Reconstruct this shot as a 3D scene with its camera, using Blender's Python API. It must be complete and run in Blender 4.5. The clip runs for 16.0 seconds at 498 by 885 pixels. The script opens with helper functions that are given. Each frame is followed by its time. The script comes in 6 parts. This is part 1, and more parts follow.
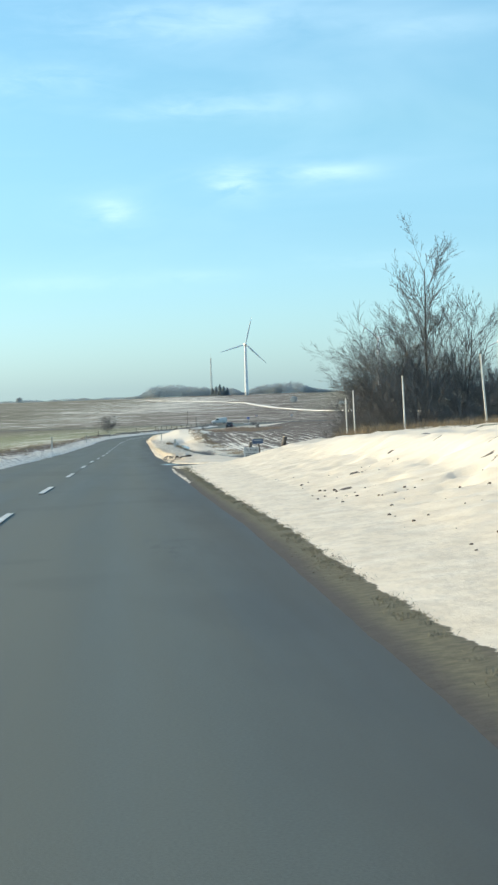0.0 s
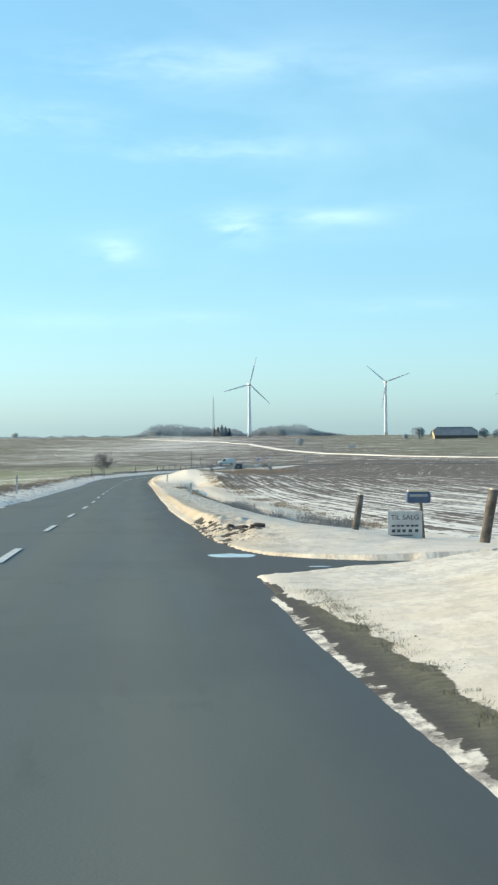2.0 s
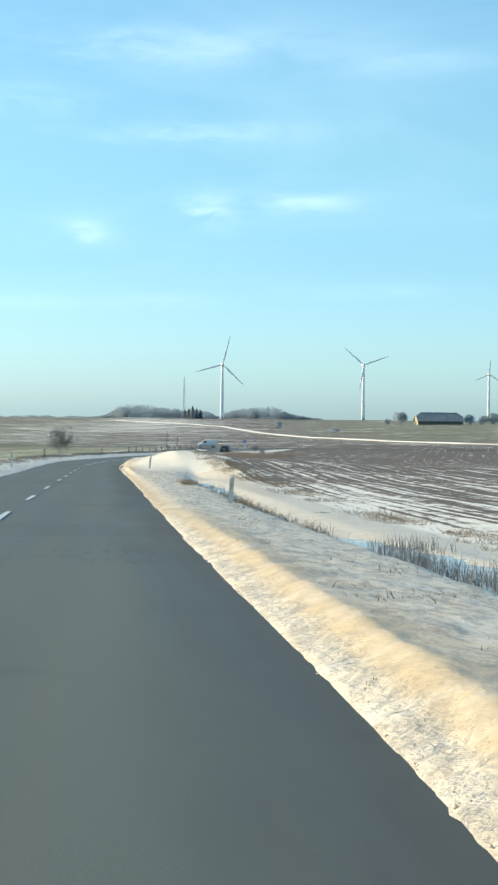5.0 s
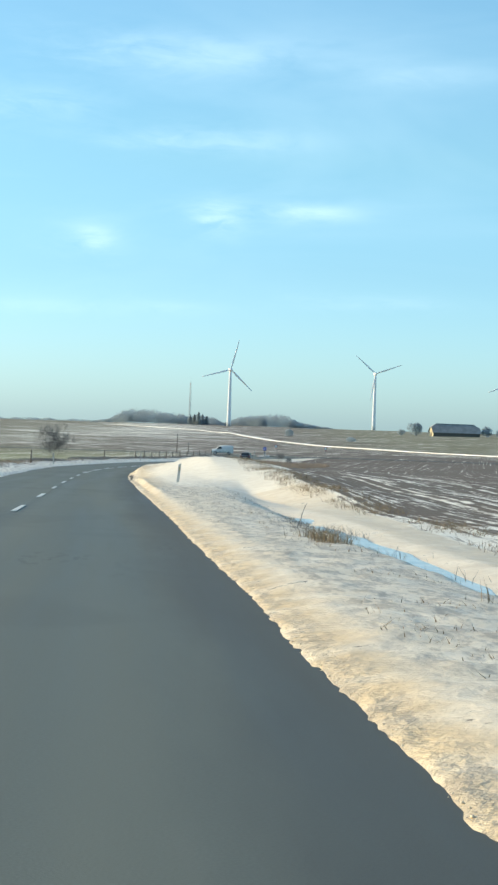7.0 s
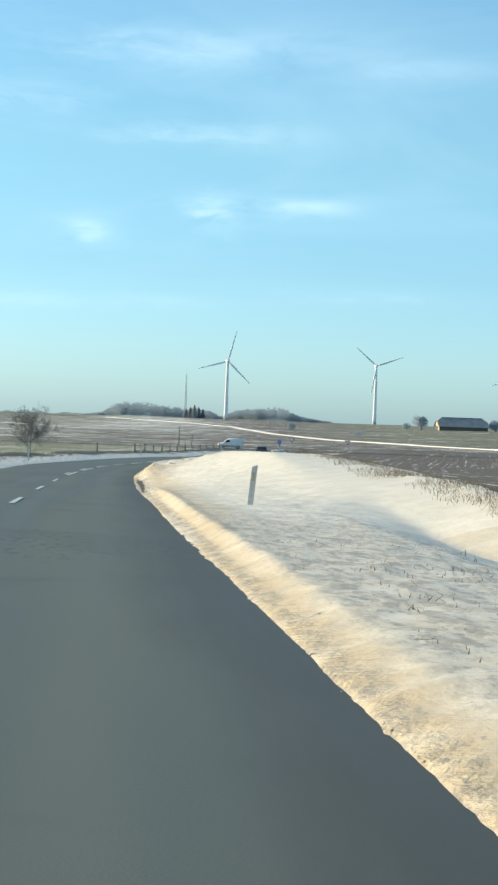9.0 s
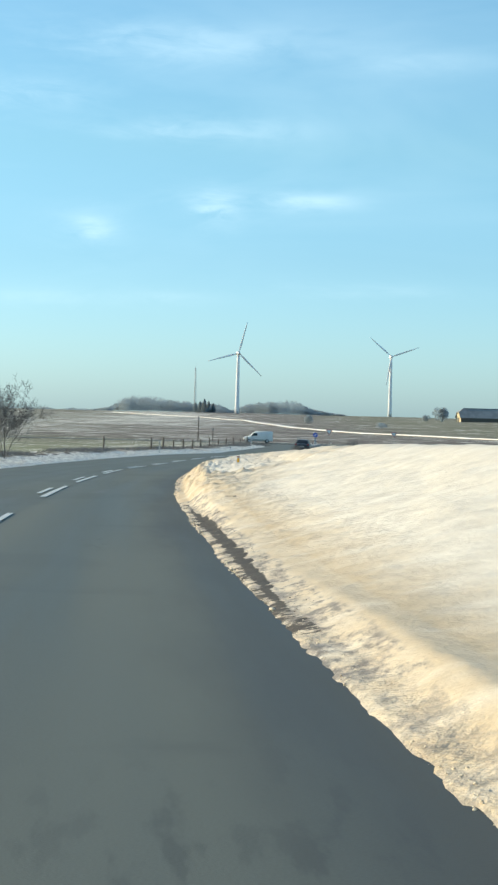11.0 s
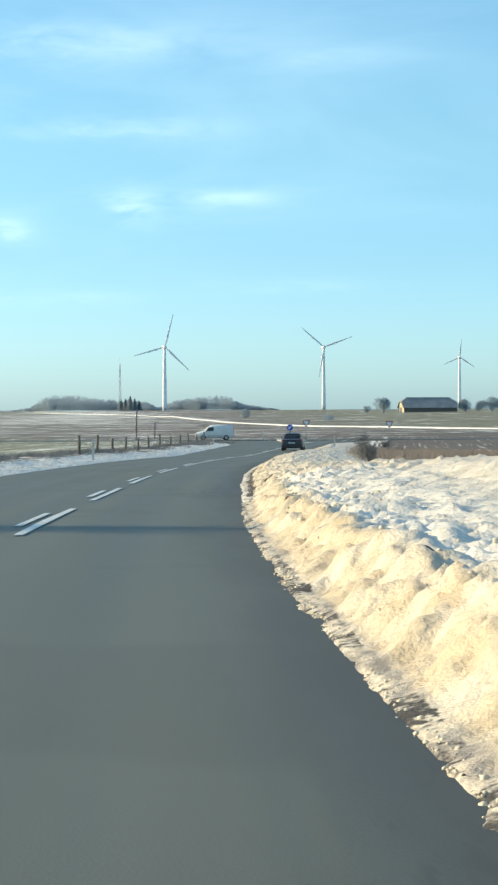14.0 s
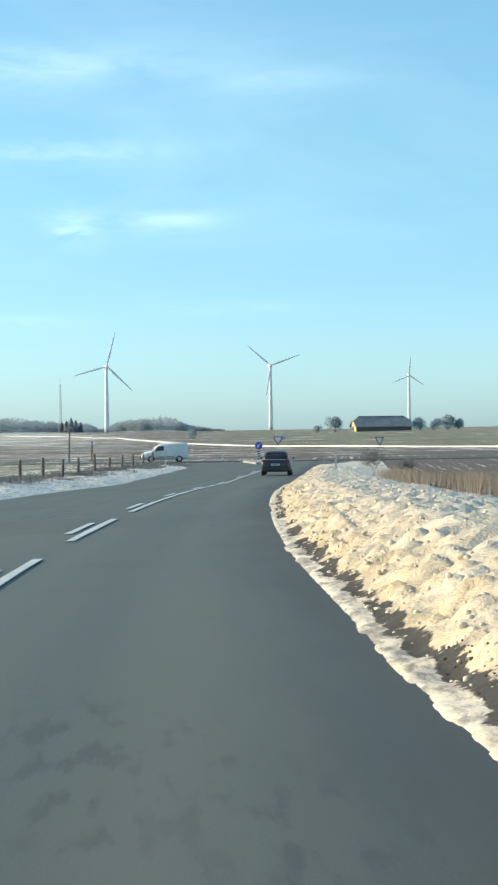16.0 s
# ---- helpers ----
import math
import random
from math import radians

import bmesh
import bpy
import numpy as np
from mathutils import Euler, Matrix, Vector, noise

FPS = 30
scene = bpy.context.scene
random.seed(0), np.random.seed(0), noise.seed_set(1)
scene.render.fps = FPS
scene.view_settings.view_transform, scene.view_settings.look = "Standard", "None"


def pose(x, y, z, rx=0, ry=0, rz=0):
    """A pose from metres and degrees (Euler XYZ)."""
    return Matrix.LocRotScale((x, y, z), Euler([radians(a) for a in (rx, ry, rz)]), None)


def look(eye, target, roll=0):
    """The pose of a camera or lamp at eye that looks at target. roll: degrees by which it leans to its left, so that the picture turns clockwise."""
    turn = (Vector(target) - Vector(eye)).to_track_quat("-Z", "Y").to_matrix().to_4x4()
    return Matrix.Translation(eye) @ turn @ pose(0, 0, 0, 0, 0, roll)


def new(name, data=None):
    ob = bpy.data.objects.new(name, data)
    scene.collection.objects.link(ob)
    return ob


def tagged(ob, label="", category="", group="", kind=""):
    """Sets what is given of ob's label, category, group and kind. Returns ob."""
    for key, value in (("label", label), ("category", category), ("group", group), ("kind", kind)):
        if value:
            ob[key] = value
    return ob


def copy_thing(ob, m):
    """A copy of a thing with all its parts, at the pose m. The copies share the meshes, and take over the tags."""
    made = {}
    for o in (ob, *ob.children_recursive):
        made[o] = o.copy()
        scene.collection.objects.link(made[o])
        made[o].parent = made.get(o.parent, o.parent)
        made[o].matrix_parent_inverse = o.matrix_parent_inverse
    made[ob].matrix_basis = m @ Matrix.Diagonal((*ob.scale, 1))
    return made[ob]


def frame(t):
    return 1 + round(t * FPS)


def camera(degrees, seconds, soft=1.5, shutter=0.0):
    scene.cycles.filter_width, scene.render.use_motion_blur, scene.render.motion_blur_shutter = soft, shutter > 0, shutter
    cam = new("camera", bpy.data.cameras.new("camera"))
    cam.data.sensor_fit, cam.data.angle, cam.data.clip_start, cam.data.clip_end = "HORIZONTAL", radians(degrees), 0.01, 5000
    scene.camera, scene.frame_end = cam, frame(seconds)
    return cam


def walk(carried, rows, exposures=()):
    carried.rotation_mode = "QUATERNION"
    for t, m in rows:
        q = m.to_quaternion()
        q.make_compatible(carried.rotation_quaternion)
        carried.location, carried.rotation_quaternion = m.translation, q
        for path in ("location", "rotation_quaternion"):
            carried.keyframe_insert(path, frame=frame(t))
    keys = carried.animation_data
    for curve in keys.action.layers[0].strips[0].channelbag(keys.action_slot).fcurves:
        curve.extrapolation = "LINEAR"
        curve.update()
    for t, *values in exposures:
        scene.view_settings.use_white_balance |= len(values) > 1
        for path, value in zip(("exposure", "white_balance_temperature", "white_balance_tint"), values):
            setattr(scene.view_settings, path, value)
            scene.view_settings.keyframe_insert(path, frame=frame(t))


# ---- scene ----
cam = camera(15.22, 16.0, soft=2.4)
PATH = [
    (0, (0.000, 0.000, 1.253), (0.0001, 1.9991, 1.1930), -1.87),
    (0.5, (-0.796, 12.140, 0.952), (-0.7947, 14.1400, 0.9117), -1.52),
    (1, (-1.573, 23.584, 0.683), (-1.5654, 25.5843, 0.6668), -1.27),
    (1.5, (-2.272, 34.473, 0.438), (-2.2647, 36.4734, 0.4264), -0.80),
    (2, (-2.892, 44.989, 0.206), (-2.8894, 46.9893, 0.1916), -0.41),
    (2.5, (-3.492, 55.358, -0.024), (-3.4802, 57.3580, -0.0405), 0.03),
    (3, (-4.107, 65.806, -0.263), (-4.0696, 67.8052, -0.2798), 0.44),
    (3.5, (-4.764, 76.471, -0.519), (-4.7034, 78.4699, -0.5456), 0.31),
    (4, (-5.461, 87.468, -0.795), (-5.3919, 89.4658, -0.8429), 0.54),
    (4.5, (-6.148, 98.666, -1.084), (-6.0876, 100.6642, -1.1292), 0.40),
    (5, (-6.813, 109.919, -1.374), (-6.7746, 111.9180, -1.4049), 0.64),
    (6.2, (-8.418, 136.774, -2.019), (-8.3799, 138.7735, -2.0445), 1.42),
    (7.5, (-10.155, 165.195, -2.631), (-10.1181, 167.1943, -2.6516), 2.26),
    (8, (-10.781, 175.976, -2.859), (-10.7378, 177.9758, -2.8811), 2.33),
    (9.2, (-12.306, 202.016, -3.423), (-12.2628, 204.0152, -3.4519), 2.06),
    (10.5, (-13.991, 230.822, -4.042), (-13.9480, 232.8217, -4.0783), 1.76),
    (11, (-14.623, 241.985, -4.272), (-14.5874, 243.9842, -4.3053), 1.48),
    (11.5, (-15.219, 253.065, -4.500), (-15.1911, 255.0648, -4.5426), 0.89),
    (12, (-15.764, 263.960, -4.722), (-15.7402, 265.9586, -4.7767), 0.71),
    (12.5, (-16.255, 274.615, -4.927), (-16.2171, 276.6138, -4.9827), 0.22),
    (13, (-16.661, 284.994, -5.112), (-16.5897, 286.9926, -5.1605), -0.19),
    (13.5, (-16.926, 295.168, -5.280), (-16.8254, 297.1648, -5.3253), -0.15),
    (14, (-17.040, 305.216, -5.438), (-16.9231, 307.2119, -5.4733), -0.20),
    (14.5, (-17.022, 315.272, -5.598), (-16.8918, 317.2681, -5.6117), -0.61),
    (15, (-16.867, 325.468, -5.766), (-16.7276, 327.4634, -5.7690), -0.80),
    (15.5, (-16.546, 335.814, -5.948), (-16.3903, 337.8077, -5.9491), -0.87),
    (16, (-16.084, 346.305, -6.133), (-15.9063, 348.2967, -6.1455), -0.68),
]
walk(cam, [(t, look(eye, target, roll)) for t, eye, target, roll in PATH], exposures=[(0, 0.44), (2.5, 0.47), (5, 0.47), (7.5, 0.43), (10.5, 0.34), (11.5, 0.34), (12.5, 0.44), (14, 0.48), (16, 0.5)])

# ---- light ----
SUN_AZ, SUN_EL = radians(284), radians(20)      # azimuth clockwise from +y
world = bpy.data.worlds.new("winter_sky")
scene.world = world
world.use_nodes = True
wn, wl = world.node_tree.nodes, world.node_tree.links
wn.clear()


sky = wn.new("ShaderNodeTexSky")
sky.sky_type, sky.sun_disc = "NISHITA", False
sky.sun_elevation, sky.sun_rotation = SUN_EL, SUN_AZ
sky.air_density, sky.dust_density, sky.ozone_density = 1.0, 0.6, 2.5
tint = wn.new("ShaderNodeMix")
tint.data_type, tint.blend_type = "RGBA", "MULTIPLY"
tint.inputs["Factor"].default_value = 1.0
height = wn.new("ShaderNodeSeparateXYZ")
grade = wn.new("ShaderNodeValToRGB")
grade.color_ramp.elements[0].position, grade.color_ramp.elements[0].color = 0.0, (0.475, 0.73, 1.15, 1)
grade.color_ramp.elements[1].position, grade.color_ramp.elements[1].color = 0.25, (0.58, 0.775, 0.815, 1)
for pos, tone in ((0.035, (0.455, 0.685, 1.00, 1)), (0.08, (0.425, 0.630, 0.835, 1)), (0.14, (0.49, 0.69, 0.765, 1))):
    grade.color_ramp.elements.new(pos).color = tone
lift = wn.new("ShaderNodeMix")
lift.data_type, lift.blend_type = "RGBA", "MULTIPLY"
lift.inputs["Factor"].default_value = 1.0
lift.inputs["B"].default_value = (1.375, 1.365, 1.275, 1)
coord = wn.new("ShaderNodeTexCoord")
mapping = wn.new("ShaderNodeMapping")
mapping.inputs["Scale"].default_value = (5.0, 5.0, 15.0)
mapping.inputs["Location"].default_value = (3.1, 0.7, 0.3)
wisps = wn.new("ShaderNodeTexNoise")
wisps.inputs["Scale"].default_value, wisps.inputs["Detail"].default_value = 1.0, 4.5
wisps.inputs["Roughness"].default_value, wisps.inputs["Distortion"].default_value = 0.55, 0.6
ramp = wn.new("ShaderNodeMapRange")
ramp.inputs["From Min"].default_value, ramp.inputs["From Max"].default_value = 0.45, 0.85
ramp.inputs["To Max"].default_value = 0.12
cloud = wn.new("ShaderNodeMix")
cloud.data_type = "RGBA"
cloud.inputs["B"].default_value = (5.8, 7.4, 7.9, 1)
background = wn.new("ShaderNodeBackground")
background.inputs["Strength"].default_value = 0.15
wout = wn.new("ShaderNodeOutputWorld")
wl.new(coord.outputs["Generated"], height.inputs[0])
wl.new(height.outputs["Z"], grade.inputs["Fac"])
wl.new(grade.outputs["Color"], tint.inputs["B"])
wl.new(sky.outputs["Color"], tint.inputs["A"])
wl.new(coord.outputs["Generated"], mapping.inputs["Vector"])
wl.new(mapping.outputs["Vector"], wisps.inputs["Vector"])
wl.new(wisps.outputs["Fac"], ramp.inputs["Value"])


def wmath(op, a, b=0.0, clamp=False):
    n = wn.new("ShaderNodeMath")
    n.operation, n.use_clamp = op, clamp
    for socket, val in zip(n.inputs, (a, b)):
        if isinstance(val, (int, float)):
            socket.default_value = val
        else:
            wl.new(val, socket)
    return n.outputs[0]


# thin veils high up, and a few small bright clouds over the road's end
thin = wmath("MULTIPLY", ramp.outputs["Result"], wmath("MULTIPLY", wmath("SUBTRACT", height.outputs["Z"], 0.045), 14.0, True))
bearing = wmath("ARCTAN2", height.outputs["X"], height.outputs["Y"])
ragged = wmath("ADD", wmath("MULTIPLY", wmath("SUBTRACT", wisps.outputs["Fac"], 0.5), 3.0), 0.55)
curl_map = wn.new("ShaderNodeMapping")
curl_map.inputs["Scale"].default_value = (34.0, 34.0, 120.0)
curls = wn.new("ShaderNodeTexNoise")
curls.inputs["Scale"].default_value, curls.inputs["Detail"].default_value = 1.0, 5.0
curls.inputs["Roughness"].default_value, curls.inputs["Distortion"].default_value = 0.6, 0.5
wl.new(coord.outputs["Generated"], curl_map.inputs["Vector"])
wl.new(curl_map.outputs["Vector"], curls.inputs["Vector"])
curl = wmath("SUBTRACT", curls.outputs["Fac"], 0.5)
ragged = wmath("MAXIMUM", wmath("ADD", ragged, wmath("MULTIPLY", curl, 1.6)), 0.0)
for az, up, wide, tall, strength in ((-0.1, 0.1095, 0.60, 0.0062, 0.72), (2.7, 0.1125, 1.2, 0.0040, 0.42), (-3.95, 0.0955, 0.65, 0.0060, 0.55), (-1.0, 0.193, 4.2, 0.010, 0.24), (0.3, 0.150, 2.4, 0.006, 0.20), (-5.5, 0.165, 1.6, 0.007, 0.25), (6.5, 0.185, 2.0, 0.006, 0.09), (-1.5, 0.060, 1.5, 0.003, 0.10), (-5.0, 0.058, 2.0, 0.004, 0.10), (5.0, 0.066, 2.4, 0.004, 0.12), (-1.8, 0.147, 2.0, 0.0035, 0.16)):
    across = wmath("POWER", wmath("DIVIDE", wmath("ABSOLUTE", wmath("ADD", wmath("SUBTRACT", bearing, radians(az)), wmath("MULTIPLY", curl, radians(wide) * 0.8))), radians(wide)), 2.0)
    upright = wmath("POWER", wmath("DIVIDE", wmath("ABSOLUTE", wmath("ADD", wmath("SUBTRACT", height.outputs["Z"], up), wmath("MULTIPLY", curl, tall * 0.5))), tall), 2.0)
    bell = wmath("DIVIDE", 1.0, wmath("ADD", 1.0, wmath("POWER", wmath("ADD", across, upright), 1.6)))
    thin = wmath("ADD", thin, wmath("MULTIPLY", wmath("MULTIPLY", bell, ragged), strength))
wl.new(wmath("MINIMUM", thin, 0.85), cloud.inputs["Factor"])
wl.new(tint.outputs["Result"], lift.inputs["A"])
wl.new(lift.outputs["Result"], cloud.inputs["A"])
wl.new(cloud.outputs["Result"], background.inputs["Color"])
wl.new(background.outputs["Background"], wout.inputs["Surface"])

sun = new("sun", bpy.data.lights.new("sun", "SUN"))
sun.data.energy, sun.data.angle, sun.data.color = 3.9, radians(0.6), (1.0, 0.79, 0.49)
sun.matrix_world = look((0, 0, 60), (-math.sin(SUN_AZ) * math.cos(SUN_EL), -math.cos(SUN_AZ) * math.cos(SUN_EL), 60 - math.sin(SUN_EL)))


# ---- materials ----
def rgb(c):
    return (*c, 1.0) if len(c) == 3 else c


class Mat:
    """A small builder for node materials."""

    def __init__(self, name, rough=0.7, metal=0.0):
        self.m = bpy.data.materials.new(name)
        self.m.use_nodes = True
        self.n, self.l = self.m.node_tree.nodes, self.m.node_tree.links
        self.b = self.n["Principled BSDF"]
        self.b.inputs["Roughness"].default_value, self.b.inputs["Metallic"].default_value = rough, metal

    def put(self, socket, value):
        if isinstance(value, bpy.types.NodeSocket):
            self.l.new(value, socket)
        else:
            socket.default_value = rgb(value) if isinstance(value, tuple) and len(socket.default_value) == 4 else value

    def mix(self, f, a, b):
        n = self.n.new("ShaderNodeMix")
        n.data_type = "RGBA"
        self.put(n.inputs["Factor"], f), self.put(n.inputs["A"], a), self.put(n.inputs["B"], b)
        return n.outputs["Result"]

    def math(self, op, a, b=0.0, clamp=False):
        n = self.n.new("ShaderNodeMath")
        n.operation, n.use_clamp = op, clamp
        self.put(n.inputs[0], a), self.put(n.inputs[1], b)
        return n.outputs[0]

    def step(self, v, lo, hi, a=0.0, b=1.0):
        n = self.n.new("ShaderNodeMapRange")
        n.interpolation_type = "SMOOTHSTEP"
        self.put(n.inputs["Value"], v)
        for key, val in (("From Min", lo), ("From Max", hi), ("To Min", a), ("To Max", b)):
            n.inputs[key].default_value = val
        return n.outputs["Result"]

    def noise(self, scale, detail=4.0, vector=None, stretch=(1, 1, 1), rough=0.55):
        n = self.n.new("ShaderNodeTexNoise")
        n.inputs["Scale"].default_value, n.inputs["Detail"].default_value, n.inputs["Roughness"].default_value = scale, detail, rough
        m = self.n.new("ShaderNodeMapping")
        m.inputs["Scale"].default_value = stretch
        if vector is None:
            vector = self.n.new("ShaderNodeTexCoord").outputs["Object"]
        self.l.new(vector, m.inputs["Vector"]), self.l.new(m.outputs["Vector"], n.inputs["Vector"])
        return n.outputs["Fac"]

    def attr(self, name):
        n = self.n.new("ShaderNodeAttribute")
        n.attribute_name = name
        return n

    def random(self):
        return self.n.new("ShaderNodeObjectInfo").outputs["Random"]

    def island(self):
        return self.n.new("ShaderNodeNewGeometry").outputs["Random Per Island"]

    def bump(self, height, strength=0.3, distance=0.02):
        n = self.n.new("ShaderNodeBump")
        n.inputs["Strength"].default_value, n.inputs["Distance"].default_value = strength, distance
        self.l.new(height, n.inputs["Height"])
        self.l.new(n.outputs["Normal"], self.b.inputs["Normal"])

    def done(self, color, rough=None):
        self.put(self.b.inputs["Base Color"], color)
        if rough is not None:
            self.put(self.b.inputs["Roughness"], rough)
        return self.m


def simple(name, a, b, scale=8.0, rough=0.6, metal=0.0, bump=0.0, vary=0.0):
    """A paint or surface whose colour drifts between a and b."""
    k = Mat(name, rough, metal)
    n = k.noise(scale)
    f = k.step(n, 0.3, 0.7)
    if vary:
        f = k.math("ADD", k.math("MULTIPLY", f, 1 - vary), k.math("MULTIPLY", k.island(), vary))
    if bump:
        k.bump(k.noise(scale * 6), bump)
    return k.done(k.mix(f, a, b))


def let_through(mat, amount, colour):
    """Thin twigs pass part of the light on."""
    nt = mat.node_tree
    out = [n for n in nt.nodes if n.type == "OUTPUT_MATERIAL"][0]
    old = out.inputs["Surface"].links[0].from_socket
    thin = nt.nodes.new("ShaderNodeBsdfTranslucent")
    thin.inputs["Color"].default_value = (*colour, 1)
    mix = nt.nodes.new("ShaderNodeMixShader")
    mix.inputs[0].default_value = amount
    nt.links.new(old, mix.inputs[1])
    nt.links.new(thin.outputs[0], mix.inputs[2])
    nt.links.new(mix.outputs[0], out.inputs["Surface"])


def ground_material():
    k = Mat("ground_cover", 0.9)
    uv = k.n.new("ShaderNodeUVMap").outputs["UV"]
    cover = k.attr("cover").outputs["Vector"]
    sep = k.n.new("ShaderNodeSeparateXYZ")
    k.l.new(cover, sep.inputs[0])
    snow_a, green_a, soil_a = sep.outputs
    furrow_a = k.attr("furrow").outputs["Fac"]
    fine = k.noise(9.0, 6.0, uv, rough=0.65)
    mid = k.noise(1.3, 5.0, uv)
    broad = k.noise(0.06, 4.0, uv)
    streak = k.noise(1.0, 4.0, uv, stretch=(2.2, 0.014, 1), rough=0.6)
    ruts = k.noise(1.0, 3.0, uv, stretch=(3.6, 0.07, 1))
    far = k.noise(1.0, 5.0, uv, stretch=(0.03, 0.10, 1), rough=0.62)
    dash = k.noise(1.0, 4.0, uv, stretch=(2.6, 0.55, 1), rough=0.65)
    open_n = k.math("ADD", k.math("MULTIPLY", mid, 0.6), k.math("MULTIPLY", fine, 0.4))
    row_n = k.math("ADD", k.math("ADD", k.math("MULTIPLY", streak, 0.38), k.math("ADD", k.math("MULTIPLY", ruts, 0.20), k.math("MULTIPLY", dash, 0.26))), k.math("MULTIPLY", far, 0.16))
    n = k.math("ADD", k.math("MULTIPLY", open_n, k.math("SUBTRACT", 1.0, furrow_a)), k.math("MULTIPLY", row_n, furrow_a))
    # the far fields were worked crosswise
    swath = k.math("ADD", k.math("MULTIPLY", k.noise(1.0, 4.0, uv, stretch=(0.022, 0.07, 1), rough=0.65), 0.42), k.math("MULTIPLY", k.noise(1.0, 5.0, uv, stretch=(0.16, 0.33, 1), rough=0.7), 0.58))
    swath_a = k.attr("swath").outputs["Fac"]
    n = k.math("ADD", k.math("MULTIPLY", n, k.math("SUBTRACT", 1.0, swath_a)), k.math("MULTIPLY", swath, swath_a))
    # snow lies where the cover beats the noise
    lie = k.math("ADD", snow_a, k.math("MULTIPLY", k.math("SUBTRACT", n, 0.5), 2.2))
    snow_f = k.step(lie, 0.42, 0.58)
    earth = k.mix(k.step(fine, 0.3, 0.7), (0.075, 0.058, 0.046), (0.185, 0.147, 0.116))
    earth = k.mix(k.step(broad, 0.4, 0.7, 0.0, 0.7), earth, (0.13, 0.113, 0.092))
    grass = k.mix(k.step(fine, 0.3, 0.7), (0.14, 0.16, 0.065), (0.31, 0.32, 0.16))
    base = k.mix(green_a, earth, grass)
    base = k.mix(soil_a, base, k.mix(fine, (0.030, 0.029, 0.027), (0.085, 0.079, 0.069)))
    snow = k.mix(k.step(mid, 0.3, 0.75), (0.95, 0.90, 0.775), (0.88, 0.825, 0.70))
    # road salt yellows snow by the asphalt; elsewhere this tints in warm sunlight
    salt = k.math("MULTIPLY", k.attr("salt").outputs["Fac"], k.step(mid, 0.25, 0.6, 0.6, 1.0))
    snow = k.mix(salt, snow, (0.63, 0.49, 0.295))
    # wind-dragged grit lies in short streaks over thin snow
    drag = k.noise(1.0, 6.0, uv, stretch=(3.4, 1.0, 1), rough=0.72)
    tuft = k.noise(1.0, 5.0, uv, stretch=(9.0, 3.5, 1), rough=0.7)
    crust = k.math("MULTIPLY", k.step(k.math("ADD", k.math("MULTIPLY", drag, 0.6), k.math("MULTIPLY", tuft, 0.4)), 0.45, 0.57), k.attr("dirt").outputs["Fac"])
    snow = k.mix(crust, snow, k.mix(k.step(tuft, 0.4, 0.6), (0.40, 0.335, 0.265), (0.25, 0.215, 0.17)))
    crumb = k.attr("crumb").outputs["Fac"]
    lumps = k.noise(3.2, 5.0, rough=0.62)
    nubs = k.noise(13.0, 4.0, rough=0.6)
    rough_h = k.math("ADD", k.math("MULTIPLY", k.math("SUBTRACT", lumps, 0.5), 5.0), k.math("MULTIPLY", k.math("SUBTRACT", nubs, 0.5), 0.6))
    k.bump(k.math("ADD", k.math("MULTIPLY", k.math("ADD", fine, k.math("MULTIPLY", mid, 1.5)), 0.32), k.math("MULTIPLY", rough_h, crumb)), 0.6, 0.06)
    # hollows of trodden snow are tinted brown
    snow = k.mix(k.math("MULTIPLY", crumb, k.step(nubs, 0.30, 0.44, 0.16, 0.0)), snow, (0.46, 0.36, 0.24))
    return k.done(k.mix(snow_f, base, snow), k.step(snow_f, 0.0, 1.0, 0.95, 0.6))


